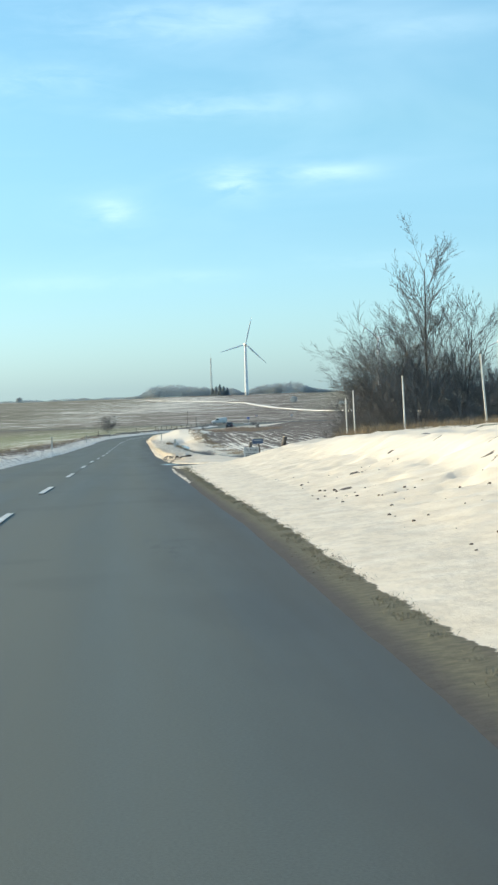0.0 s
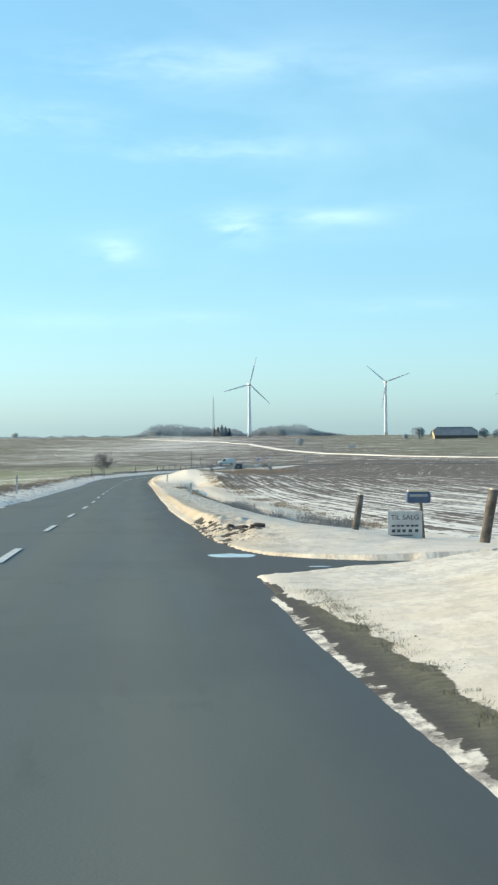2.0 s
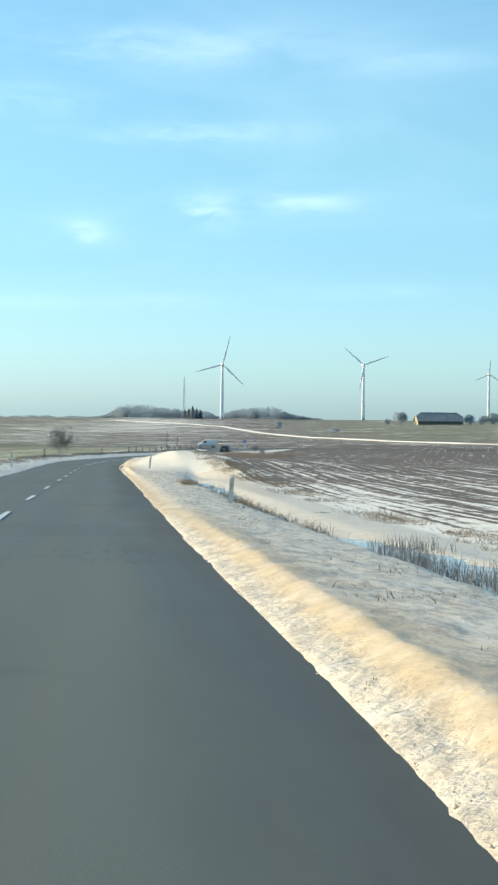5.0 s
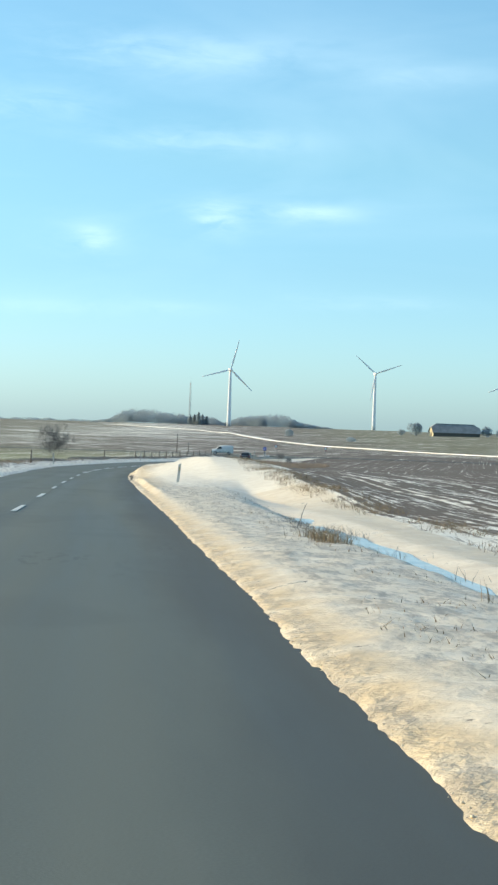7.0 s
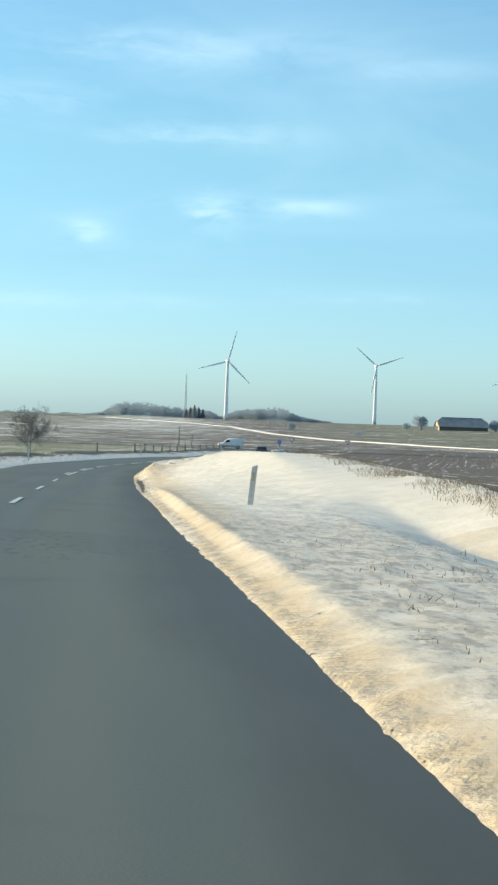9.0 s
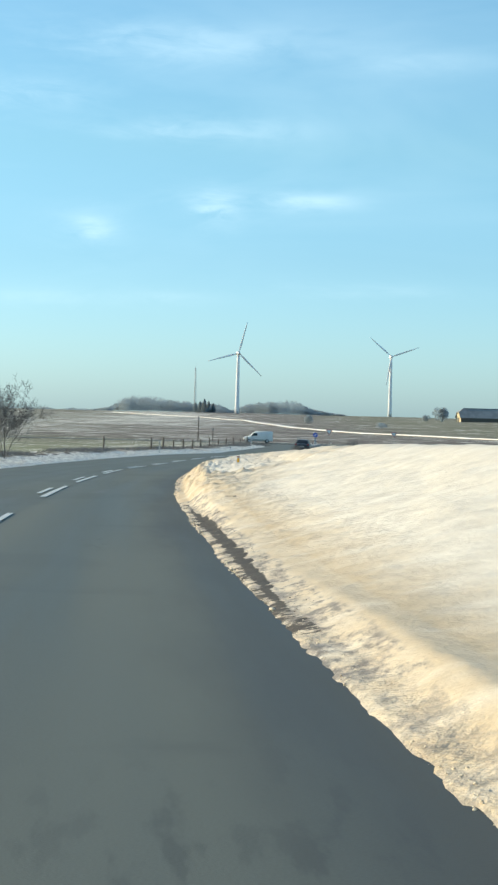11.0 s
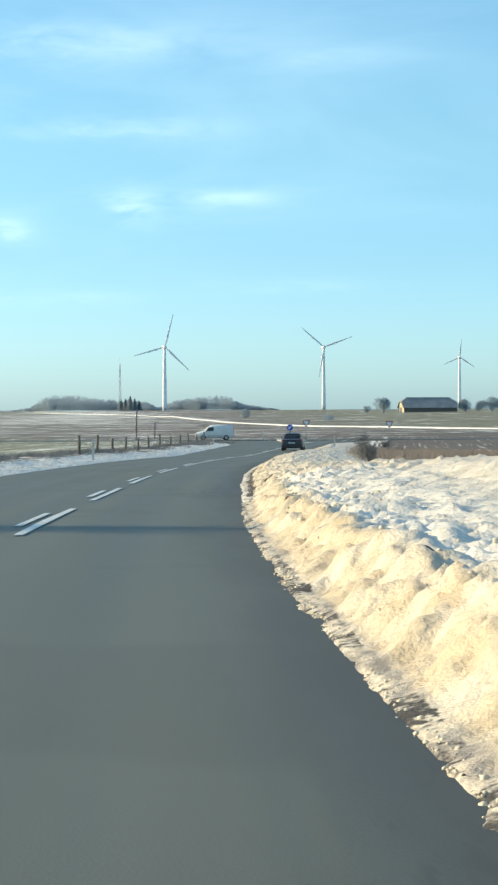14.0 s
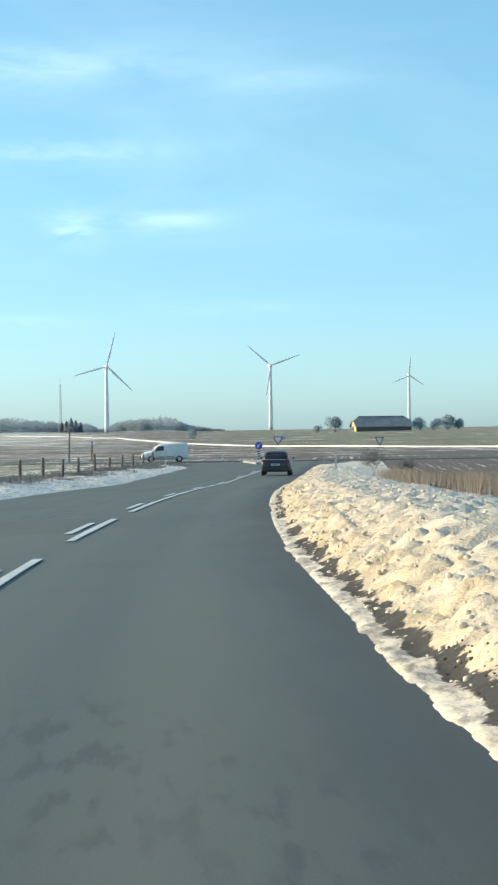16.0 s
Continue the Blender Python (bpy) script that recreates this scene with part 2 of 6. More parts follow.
def asphalt_material():
    k = Mat("asphalt", 0.6)
    uv = k.n.new("ShaderNodeUVMap").outputs["UV"]
    grain = k.noise(60.0, 3.0, uv)
    sep = k.n.new("ShaderNodeSeparateXYZ")
    k.l.new(uv, sep.inputs[0])
    sep_x = sep.outputs["X"]
    wear = k.noise(1.0, 4.0, uv, stretch=(0.9, 0.03, 1))
    blot = k.noise(0.35, 5.0, uv)
    c = k.mix(k.step(grain, 0.3, 0.7), (0.086, 0.097, 0.079), (0.112, 0.125, 0.103))
    c = k.mix(k.step(wear, 0.35, 0.7), c, (0.125, 0.140, 0.115))
    c = k.mix(k.step(blot, 0.60, 0.75, 0.0, 0.45), c, (0.066, 0.072, 0.062))
    salt = k.step(k.noise(0.9, 5.0, uv, stretch=(1, 0.12, 1)), 0.62, 0.8, 0.0, 0.25)
    c = k.mix(salt, c, (0.22, 0.22, 0.22))
    spall = k.math("MULTIPLY", k.step(k.noise(0.35, 3.0, uv, stretch=(1, 0.2, 1)), 0.55, 0.66), k.step(k.noise(7.0, 3.0, uv, stretch=(1, 0.18, 1)), 0.50, 0.64, 0.0, 0.55))
    c = k.mix(spall, c, (0.045, 0.049, 0.043))
    tracks = k.math("ABSOLUTE", k.math("SINE", k.math("MULTIPLY", k.math("ADD", sep_x, 0.05), 2.1)))
    c = k.mix(k.step(tracks, 0.0, 0.9, 0.22, 0.0), c, (0.150, 0.166, 0.138))
    patch = k.step(k.noise(0.11, 2.0, uv, stretch=(1.6, 1, 1)), 0.56, 0.60, 0.0, 0.30)
    c = k.mix(patch, c, (0.078, 0.086, 0.072))
    # damp grit towards the verge in uneven tongues; paler middle imitates windscreen glare
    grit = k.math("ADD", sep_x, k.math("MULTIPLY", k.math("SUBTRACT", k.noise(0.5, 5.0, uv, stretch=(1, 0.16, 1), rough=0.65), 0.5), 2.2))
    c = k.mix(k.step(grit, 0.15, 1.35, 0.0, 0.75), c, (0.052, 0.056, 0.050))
    k.bump(grain, 0.25, 0.004)
    return k.done(c, k.step(wear, 0.3, 0.7, 0.62, 0.78))


GROUND = ground_material()
ASPHALT = asphalt_material()
PAINT_LINE = simple("road_paint", (0.70, 0.73, 0.70), (0.52, 0.55, 0.53), 5, 0.6, bump=0.2)
SNOW = simple("packed_snow", (0.80, 0.70, 0.52), (0.68, 0.57, 0.40), 3, 0.6, bump=0.5, vary=0.4)
CLEAN_SNOW = simple("drifted_snow", (0.90, 0.88, 0.82), (0.80, 0.78, 0.73), 0.4, 0.7, bump=0.2)
SOIL = simple("frozen_soil", (0.045, 0.036, 0.030), (0.13, 0.10, 0.075), 4, 0.95, bump=0.6, vary=0.5)
BARK = simple("bark", (0.08, 0.07, 0.06), (0.16, 0.145, 0.13), 6, 0.9, bump=0.5)
TWIG = simple("twigs", (0.12, 0.115, 0.108), (0.24, 0.23, 0.215), 2, 0.9, vary=0.5)
# far twigs and needles: pale blue base colour stands in for distance haze
HAZE_TWIG = simple("twigs_in_haze", (0.40, 0.47, 0.51), (0.48, 0.55, 0.59), 0.05, 0.9, vary=0.3)
let_through(HAZE_TWIG, 0.5, (0.42, 0.49, 0.52))
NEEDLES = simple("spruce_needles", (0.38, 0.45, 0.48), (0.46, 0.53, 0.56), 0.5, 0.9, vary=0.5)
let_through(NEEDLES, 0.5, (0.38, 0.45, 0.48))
REED = simple("grey_reed", (0.11, 0.112, 0.112), (0.27, 0.27, 0.262), 3, 0.9, vary=0.7)
STRAW = simple("dry_straw", (0.16, 0.115, 0.07), (0.34, 0.265, 0.165), 3, 0.9, vary=0.7)
OLIVE_GRASS = simple("olive_dead_grass", (0.125, 0.122, 0.085), (0.27, 0.26, 0.18), 3, 0.9, vary=0.7)
RUST_STALK = simple("russet_stalks", (0.26, 0.195, 0.145), (0.42, 0.335, 0.26), 3, 0.9, vary=0.7)
OLD_WOOD = simple("weathered_wood", (0.08, 0.066, 0.054), (0.19, 0.165, 0.14), 7, 0.85, bump=0.5)
PALE_WOOD = simple("pale_stake", (0.62, 0.58, 0.50), (0.80, 0.78, 0.72), 6, 0.7, bump=0.2)
WHITE_PLASTIC = simple("white_plastic", (0.62, 0.60, 0.55), (0.50, 0.47, 0.42), 9, 0.6)
AMBER = simple("amber_reflector", (0.85, 0.42, 0.03), (0.95, 0.55, 0.08), 20, 0.25)
DULL_LENS = simple("dulled_reflector", (0.42, 0.33, 0.18), (0.50, 0.42, 0.28), 20, 0.4)
BLACK_BAND = simple("black_band", (0.02, 0.02, 0.02), (0.05, 0.05, 0.05), 9, 0.5)
WHITE_STEEL = simple("white_painted_steel", (0.86, 0.87, 0.86), (0.78, 0.79, 0.79), 0.3, 0.45)
GREY_STEEL = simple("galvanised_steel", (0.30, 0.31, 0.32), (0.42, 0.43, 0.44), 4, 0.45, 0.7)
SIGN_WHITE = simple("sign_white", (0.78, 0.78, 0.76), (0.70, 0.70, 0.68), 3, 0.4)
SIGN_RED = simple("sign_red", (0.36, 0.03, 0.03), (0.28, 0.03, 0.03), 3, 0.4)
SIGN_BLUE = simple("sign_blue", (0.02, 0.07, 0.42), (0.03, 0.09, 0.50), 3, 0.35)
BOX_BLUE = simple("blue_box_paint", (0.05, 0.09, 0.17), (0.09, 0.13, 0.21), 6, 0.5)
BOARD = simple("faded_board", (0.72, 0.70, 0.66), (0.58, 0.56, 0.52), 5, 0.7)
INK = simple("faded_ink", (0.06, 0.06, 0.06), (0.12, 0.12, 0.12), 12, 0.7)
YELLOW_WALL = simple("yellow_render", (0.52, 0.45, 0.29), (0.60, 0.52, 0.34), 0.5, 0.85)
DARK_ROOF = simple("dark_roof_sheets", (0.23, 0.225, 0.215), (0.31, 0.30, 0.285), 0.3, 0.7)
CAR_PAINT = simple("dark_grey_car_paint", (0.030, 0.034, 0.040), (0.05, 0.055, 0.06), 2, 0.32, 0.3)
HATCH_SKYLIT = simple("skylit_hatch", (0.34, 0.36, 0.38), (0.42, 0.44, 0.46), 3, 0.35, 0.5)
VAN_PAINT = simple("white_van_paint", (0.74, 0.74, 0.71), (0.66, 0.65, 0.61), 1.5, 0.35)
TYRE = simple("tyre_rubber", (0.015, 0.015, 0.015), (0.03, 0.03, 0.03), 6, 0.85)
RIM = simple("alloy_rim", (0.35, 0.35, 0.36), (0.45, 0.45, 0.46), 6, 0.35, 0.8)
TAIL_RED = simple("tail_light_lens", (0.30, 0.015, 0.015), (0.40, 0.03, 0.03), 9, 0.25)
PLATE = simple("plate_white", (0.70, 0.70, 0.70), (0.62, 0.62, 0.62), 9, 0.4)
GLASS_DARK = simple("car_glass", (0.015, 0.018, 0.02), (0.03, 0.034, 0.038), 2, 0.08)
ICE = simple("puddle_ice", (0.44, 0.53, 0.56), (0.62, 0.68, 0.69), 1.5, 0.22)
KERB = simple("kerb_concrete", (0.32, 0.31, 0.29), (0.42, 0.41, 0.39), 3, 0.85, bump=0.3)

# ---- the lie of the road ----
TH = [3.67, 3.9, 3.36, 3.35, 3.64, 3.43, 3.3, 3.71, 3.31, 3.37, 3.33, 3.36, 3.2, 2.84, 2.28, 0.7, -0.8, -2.46, -3.18, -4.85, -6.0, -7.19, -8.38]
GR = [-2.53, -2.32, -2.2, -2.27, -2.49, -2.59, -2.43, -2.23, -2.1, -2.13, -2.2, -2.13, -2.05, -2.04, -1.78, -1.57, -1.64, -1.8, -1.39, -1.31, -1.41, -1.52, -1.63]
ss = np.arange(0, 442, 2.0)


def glide(vals, at):
    """A smooth curve through values 20 m apart."""
    vals = np.asarray(vals, float)
    t = np.clip(at / 20.0, 0, len(vals) - 1.0001)
    k = t.astype(int)
    f = t - k
    a, b, c, d = (vals[np.clip(k + o, 0, len(vals) - 1)] for o in (-1, 0, 1, 2))
    return 0.5 * (2 * b + (c - a) * f + (2 * a - 5 * b + 4 * c - d) * f**2 + (3 * b - a - 3 * c + d) * f**3)


turn_s, fall_s = glide(np.radians(TH), ss + 1), glide(np.array(GR) / 100, ss + 1)
cx = np.r_[0, np.cumsum(-np.sin(turn_s) * 2)][:-1]
cy = np.r_[0, np.cumsum(np.cos(turn_s) * 2)][:-1]
cz = np.r_[0, np.cumsum(fall_s * 2)][:-1]
slope_out = math.tan(radians(8.4))
LINE_Y = np.r_[-400.0, cy, 500, 540, 700, 4200]
LINE_X = np.r_[400 * 0.064, cx, cx[-1] + (np.array([500, 540, 700, 4200]) - cy[-1]) * slope_out]
PLAIN_Y = np.r_[-400.0, -60, cy, 470, 500, 540, 620, 800, 1081, 1281, 1450, 1550, 1620, 1800, 2400, 4200]
PLAIN_Z = np.r_[1.8, 1.5, cz, -8.85, -8.95, -9.1, -9.35, -9.4, -8.7, -7.5, -6.4, -6.0, -6.1, -7.0, -14, -40]
CENTRE_U, EDGE_U = -1.97, 1.36


def line_x(y):
    return np.interp(y, LINE_Y, LINE_X)


def plain_z(y):
    return np.interp(y, PLAIN_Y, PLAIN_Z)


def left_edge(y):
    return np.interp(y, [0, 230, 300, 350, 440, 490, 515, 540], [-5.4, -5.4, -6.2, -7.3, -7.4, -8.5, -13, -30])


def right_edge(y):
    return np.interp(y, [0, 12, 25, 45, 60, 85, 112, 128, 150, 200, 245, 262, 282, 296, 312, 330, 350, 400, 440], [1.36, 1.48, 1.62, 1.46, 1.40, 1.43, 1.25, 1.29, 1.38, 1.43, 1.33, 1.22, 1.20, 1.18, 1.15, 1.18, 1.33, 1.36, 1.40])


def hash2(ix, iy, seed):
    h = np.sin(ix * 127.1 + iy * 311.7 + seed * 74.7) * 43758.5453
    return h - np.floor(h)


def vnoise(x, y, seed=0):
    ix, iy = np.floor(x), np.floor(y)
    fx, fy = x - ix, y - iy
    fx, fy = fx * fx * (3 - 2 * fx), fy * fy * (3 - 2 * fy)
    a, b = hash2(ix, iy, seed), hash2(ix + 1, iy, seed)
    c, d = hash2(ix, iy + 1, seed), hash2(ix + 1, iy + 1, seed)
    return (a * (1 - fx) + b * fx) * (1 - fy) + (c * (1 - fx) + d * fx) * fy - 0.5


def fbm(x, y, octaves=4, seed=0):
    out, amp = 0.0, 1.0
    for o in range(octaves):
        out = out + amp * vnoise(x * 2**o, y * 2**o, seed + o)
        amp *= 0.5
    return out


# heights over the carriageway, beside its right edge: rows along the road, columns outwards
BANK_U = [1.36, 1.6, 1.85, 2.1, 3.0, 3.8, 4.5, 5.0, 6.0, 8.0, 11.0, 30.0, 80.0]
BANK = [
    (-400, (-0.012, 0.012, 0.043, 0.075, 0.17, 0.325, 0.46, 0.62, 1.1, 1.35, 1.35, 1, 0.5)),
    (22, (-0.012, 0.012, 0.043, 0.075, 0.17, 0.325, 0.46, 0.62, 1.1, 1.35, 1.35, 1, 0.5)),
    (36, (-0.012, 0.012, 0.043, 0.075, 0.17, 0.325, 0.46, 0.6, 1.06, 1.27, 1.28, 0.9, 0.5)),
    (48, (-0.012, 0.012, 0.043, 0.075, 0.17, 0.325, 0.46, 0.6, 1, 1.16, 1.18, 0.9, 0.5)),
    (59, (0, 0.03, 0.06, 0.09, 0.24, 0.443, 0.62, 0.72, 0.9, 0.98, 1, 0.7, 0.2)),
    (66, (0, 0.02, 0.025, 0.03, 0.08, 0.197, 0.3, 0.41, 0.62, 0.82, 0.8, 0.3, -0.2)),
    (74, (0, 0.01, 0.015, 0.02, 0.04, 0.04, 0.04, 0.04, 0.03, 0.02, -0.05, -0.3, -0.5)),
    (80, (0, 0.02, 0.07, 0.12, 0.18, 0.16, 0.08, 0, -0.05, -0.12, -0.25, -0.4, -0.5)),
    (92, (0, 0.05, 0.22, 0.2, 0.15, 0.05, -0.1, -0.3, -0.3, -0.45, -0.45, -0.5, -0.5)),
    (110, (0, 0.05, 0.19, 0.17, 0.13, 0.03, -0.22, -0.42, -0.36, -0.62, -0.5, -0.45, -0.5)),
    (130, (0, 0.06, 0.17, 0.15, 0.08, 0.0, -0.30, -0.4, -0.27, -0.52, -0.46, -0.42, -0.46)),
    (154, (0, 0.06, 0.10, 0.11, 0.05, -0.04, -0.34, -0.46, -0.38, -0.5, -0.42, -0.38, -0.44)),
    (185, (0, 0.06, 0.11, 0.13, 0.11, 0.06, -0.32, -0.40, -0.24, -0.34, -0.35, -0.3, -0.4)),
    (205, (0, 0.06, 0.12, 0.14, 0.15, 0.12, -0.06, -0.26, -0.12, -0.1, -0.12, -0.1, -0.2)),
    (225, (0, 0.05, 0.2, 0.18, 0.16, 0.15, 0.13, 0.05, -0.2, 0.42, 0.25, 0.1, 0)),
    (245, (0, 0.05, 0.23, 0.21, 0.25, 0.33, 0.4, 0.48, 0.65, 0.9, 0.7, 0.3, 0)),
    (265, (0, 0.04, 0.1, 0.16, 0.45, 0.69, 0.9, 1.07, 1.4, 1.4, 0.9, 0.4, 0)),
    (275, (0, 0.03, 0.219, 0.30, 0.50, 0.72, 0.92, 1.09, 1.4, 1.4, 0.9, 0.4, 0)),
    (284, (0, 0.05, 0.316, 0.43, 0.56, 0.759, 0.95, 1.1, 1.4, 1.4, 0.9, 0.4, 0)),
    (296, (0, 0.05, 0.26, 0.47, 0.58, 0.724, 0.85, 1.1, 1.3, 1.3, 0.8, 0.3, 0)),
    (322, (0, 0.05, 0.24, 0.43, 0.40, 0.45, 0.56, 0.70, 0.95, 1.05, 0.6, 0.2, -0.1)),
    (334, (0, 0.05, 0.235, 0.42, 0.52, 0.627, 0.72, 0.9, 1, 0.85, 0.45, 0.1, -0.15)),
    (345, (0, 0.04, 0.19, 0.34, 0.62, 0.684, 0.74, 0.76, 0.8, 0.6, 0.3, 0, -0.2)),
    (366, (0, 0.03, 0.155, 0.28, 0.52, 0.499, 0.48, 0.42, 0.3, 0.05, -0.1, -0.2, -0.3)),
    (450, (0, 0.03, 0.135, 0.24, 0.42, 0.377, 0.34, 0.28, 0.15, -0.05, -0.15, -0.2, -0.3)),
    (478, (0, 0.08, 0.13, 0.18, 0.25, 0.197, 0.15, 0.12, 0.05, -0.05, -0.15, -0.2, -0.2)),
    (505, (-0.05, -0.05, -0.05, -0.05, -0.05, -0.023, 0, 0.02, 0.05, 0.05, 0, -0.05, -0.1)),
    (520, (-0.05, -0.05, -0.05, -0.05, -0.05, -0.05, -0.05, -0.05, -0.05, -0.05, 0.02, 0.05, 0.05)),
    (522, (-0.05, -0.05, -0.05, -0.05, -0.05, -0.05, -0.05, -0.05, -0.05, -0.05, -0.05, -0.05, -0.05)),
    (533, (-0.05, -0.05, -0.05, -0.05, -0.05, -0.05, -0.05, -0.05, -0.05, -0.05, -0.05, -0.05, -0.05)),
    (537, (0.06, 0.06, 0.06, 0.06, 0.06, 0.06, 0.06, 0.06, 0.06, 0.06, 0.06, 0.06, 0.06)),
    (560, (0, 0, 0, 0, 0, 0, 0, 0, 0, 0, 0, 0, 0)),
    (4200, (0, 0, 0, 0, 0, 0, 0, 0, 0, 0, 0, 0, 0)),
]
LEFT_V = [0.0, 0.25, 1.0, 2.2, 4.0, 7.0, 20.0, 80.0]
LEFT = [
    (-400, (0, 0.05, 0.15, 0.20, 0.30, 0.05, -0.4, -0.6)),
    (150, (0, 0.05, 0.15, 0.22, 0.32, 0.05, -0.4, -0.6)),
    (300, (0, 0.05, 0.12, 0.25, 0.30, 0.10, -0.3, -0.4)),
    (440, (0, 0.06, 0.15, 0.32, 0.30, 0.15, -0.1, -0.1)),
    (500, (0, 0.05, 0.10, 0.15, 0.10, 0.05, 0.0, 0.0)),
    (519, (-0.05, -0.05, -0.02, 0.0, 0.0, 0.0, 0.0, 0.0)),
    (523, (-0.05, -0.05, -0.05, -0.05, -0.05, -0.05, -0.05, -0.05)),
    (533, (-0.05, -0.05, -0.05, -0.05, -0.05, -0.05, -0.05, -0.05)),
    (537, (0.06, 0.06, 0.06, 0.06, 0.06, 0.06, 0.06, 0.06)),
    (560, (0, 0, 0, 0, 0, 0, 0, 0)),
    (4200, (0, 0, 0, 0, 0, 0, 0, 0)),
]


def table(rows, cols, c, y):
    ys = [r[0] for r in rows]
    vals = np.stack([np.interp(c, cols, r[1]) for r in rows])
    k = np.clip(np.searchsorted(ys, y, side="right") - 1, 0, len(ys) - 2)
    y0, y1 = np.take(ys, k), np.take(ys, k + 1)
    f = np.clip((y - y0) / (y1 - y0), 0, 1)
    f = f * f * (3 - 2 * f)
    i = np.arange(len(y))
    return vals[k, i] * (1 - f) + vals[k + 1, i] * f


def track_far(u):
    """Far edge of the asphalt mouth of the farm track."""
    return np.interp(u, [1.3, 1.45, 1.7, 2.0, 2.5, 3.3, 5.0, 9.0], [84, 79, 75, 73.2, 72.2, 71.4, 71.2, 71.6])


def track_near(u):
    return np.interp(u, [1.3, 1.6, 2.6, 5.0, 9.0], [67.2, 67.6, 68.4, 68.6, 69.2])


def billow(x, y, seed):
    return np.abs(vnoise(x, y, seed)) * 2


# hollows knocked into the bank: u, y, half width, half length, depth
GASHES = [(1.66, 273.9, 0.10, 0.22, 0.09), (1.60, 274.6, 0.07, 0.20, 0.08), (1.56, 277.0, 0.08, 0.30, 0.07), (2.12, 277.4, 0.16, 0.30, 0.06), (2.48, 280.2, 0.12, 0.35, 0.06), (2.02, 279.2, 0.07, 0.25, 0.05), (2.73, 288.7, 0.12, 0.4, 0.06), (2.05, 306.4, 0.14, 0.30, 0.09)]


def ground_z(x, y, relief=True):
    x, y = np.atleast_1d(np.asarray(x, float)), np.atleast_1d(np.asarray(y, float))
    u = x - line_x(y)
    calm = np.interp(y, [0, 58, 72], [0.35, 0.35, 1.0])
    wob = calm * (0.06 * fbm(y * 0.21, u * 0 + 3.3, 4, 5) + np.where((y > 288) & (y < 342), np.interp(u, [1.30, 1.42], [1.3, 0.3]), np.where((y > 254) & (y <= 288), 0.35, np.where(y > 346, 0.5, np.where(y > 150, 0.75, np.where(y > 92, 0.4, 0.8))))) * (0.045 * fbm(y * 1.9, u * 1.9 + 7.7, 4, 9) + 0.05 * fbm(y * 5.5, u * 5.0, 2, 19)))
    ur = u + wob + 1.36 - right_edge(y)
    le = left_edge(y)
    v = le - u + 0.25 * fbm(y * 0.3, u * 0 + 1.7, 3, 6)
    z = plain_z(y)
    right = table(BANK, BANK_U, ur, y)
    left = table(LEFT, LEFT_V, v, y)
    inside = np.clip(np.minimum(ur - le, 1.36 - ur) / np.where(y < 64, 0.5, 0.05), 0, 1)
    add = np.where(ur > 0.5 * (le + 1.36), right, left)
    add = np.where((ur < 1.36) & (v < 0), -0.07 * inside + np.minimum(add, 0) * (1 - inside), add)
    far = np.clip((y - 560) / 300, 0, 1)
    add = add + far * (1.6 * fbm(x * 0.004, y * 0.004, 3, 11) + 0.004 * np.clip(x - 60, 0, 400) * np.clip(1 - np.abs(y - 1300) / 700, 0, 1))
    if relief:
        out = np.maximum(ur - 1.36, v)
        near = np.clip(out / 0.3, 0, 1) * (y < 516)
        side = np.clip(1 - (ur - 8) / 4, 0, 1) * (ur > 0)
        rough = np.interp(y, [0, 56, 66, 76, 95, 110, 235, 250, 283, 292, 340, 360, 470, 490], [0.09, 0.08, 0.03, 0.05, 0.10, 0.07, 0.07, 0.05, 0.12, 0.14, 0.14, 0.15, 0.14, 0.08])
        rough = rough * np.where(y < 62, np.interp(ur, [2.6, 3.6, 5.0], [0.3, 1.0, 2.0]), 1.0)
        lump = fbm(x * 1.5, y * 1.5, 4, 21) + 0.5 * fbm(x * 4.2, y * 3.4, 2, 27)
        puff = np.interp(y, [76, 80, 90, 98, 276, 290, 334, 346, 465, 490], [0, 0.42, 0.42, 0, 0, 0.74, 0.80, 0.60, 0.56, 0.2]) * np.clip((ur - np.interp(y, [338, 356], [1.38, 1.60])) / 0.25, 0, 1)
        puff = puff * np.where((y > 280) & (y < 340), np.interp(ur, [1.4, 1.9, 2.2, 3.4, 4.4], [0.8, 0.9, 0.85, 0.6, 0.3]), 1.0)
        puff = puff * np.where(y < 100, np.interp(ur, [2.5, 3.1], [1, 0]), 1.0)
        fx = x * np.where((y > 284) & (y < 342), 1.7, 1.0)
        puffs = np.where(y > 344, 0.09, 0.12) * billow(fx * 1.9, y * 1.6, 33) + np.where(y > 290, 0.17, 0.12) * billow(x * 4.3, y * 3.7, 35) + np.where(y > 290, 0.10, 0.06) * billow(x * 6.0, y * 6.0, 37)
        add = add + near * side * (rough * 0.55 * lump + puff * (puffs - np.where(y > 290, 0.13, 0.10)))
        dents = np.clip(fbm(x * 0.9, y * 0.7, 3, 57) - 0.12, 0, 1) * np.interp(ur, [3.2, 4.2, 7.0, 8.0], [0, 1, 1, 0])
        add = add - (y < 60) * 0.28 * dents
        for pu, py, ru, ry, deep in GASHES:
            d = np.hypot((u - pu) / ru, (y - py) / ry) + 0.7 * fbm(x * 5.0, y * 2.6, 3, 83)
            add = add - deep * np.clip(1.3 - d, 0, 1) * (np.abs(y - py) < 3 * ry)
        mouth = (y > track_near(u)) & (y < track_far(u)) & (u > 1.2) & (u < 9)
        add = np.where(mouth, -0.06, add)
        lside = np.clip(v / 0.6, 0, 1) * np.clip(1 - (v - 7) / 4, 0, 1)
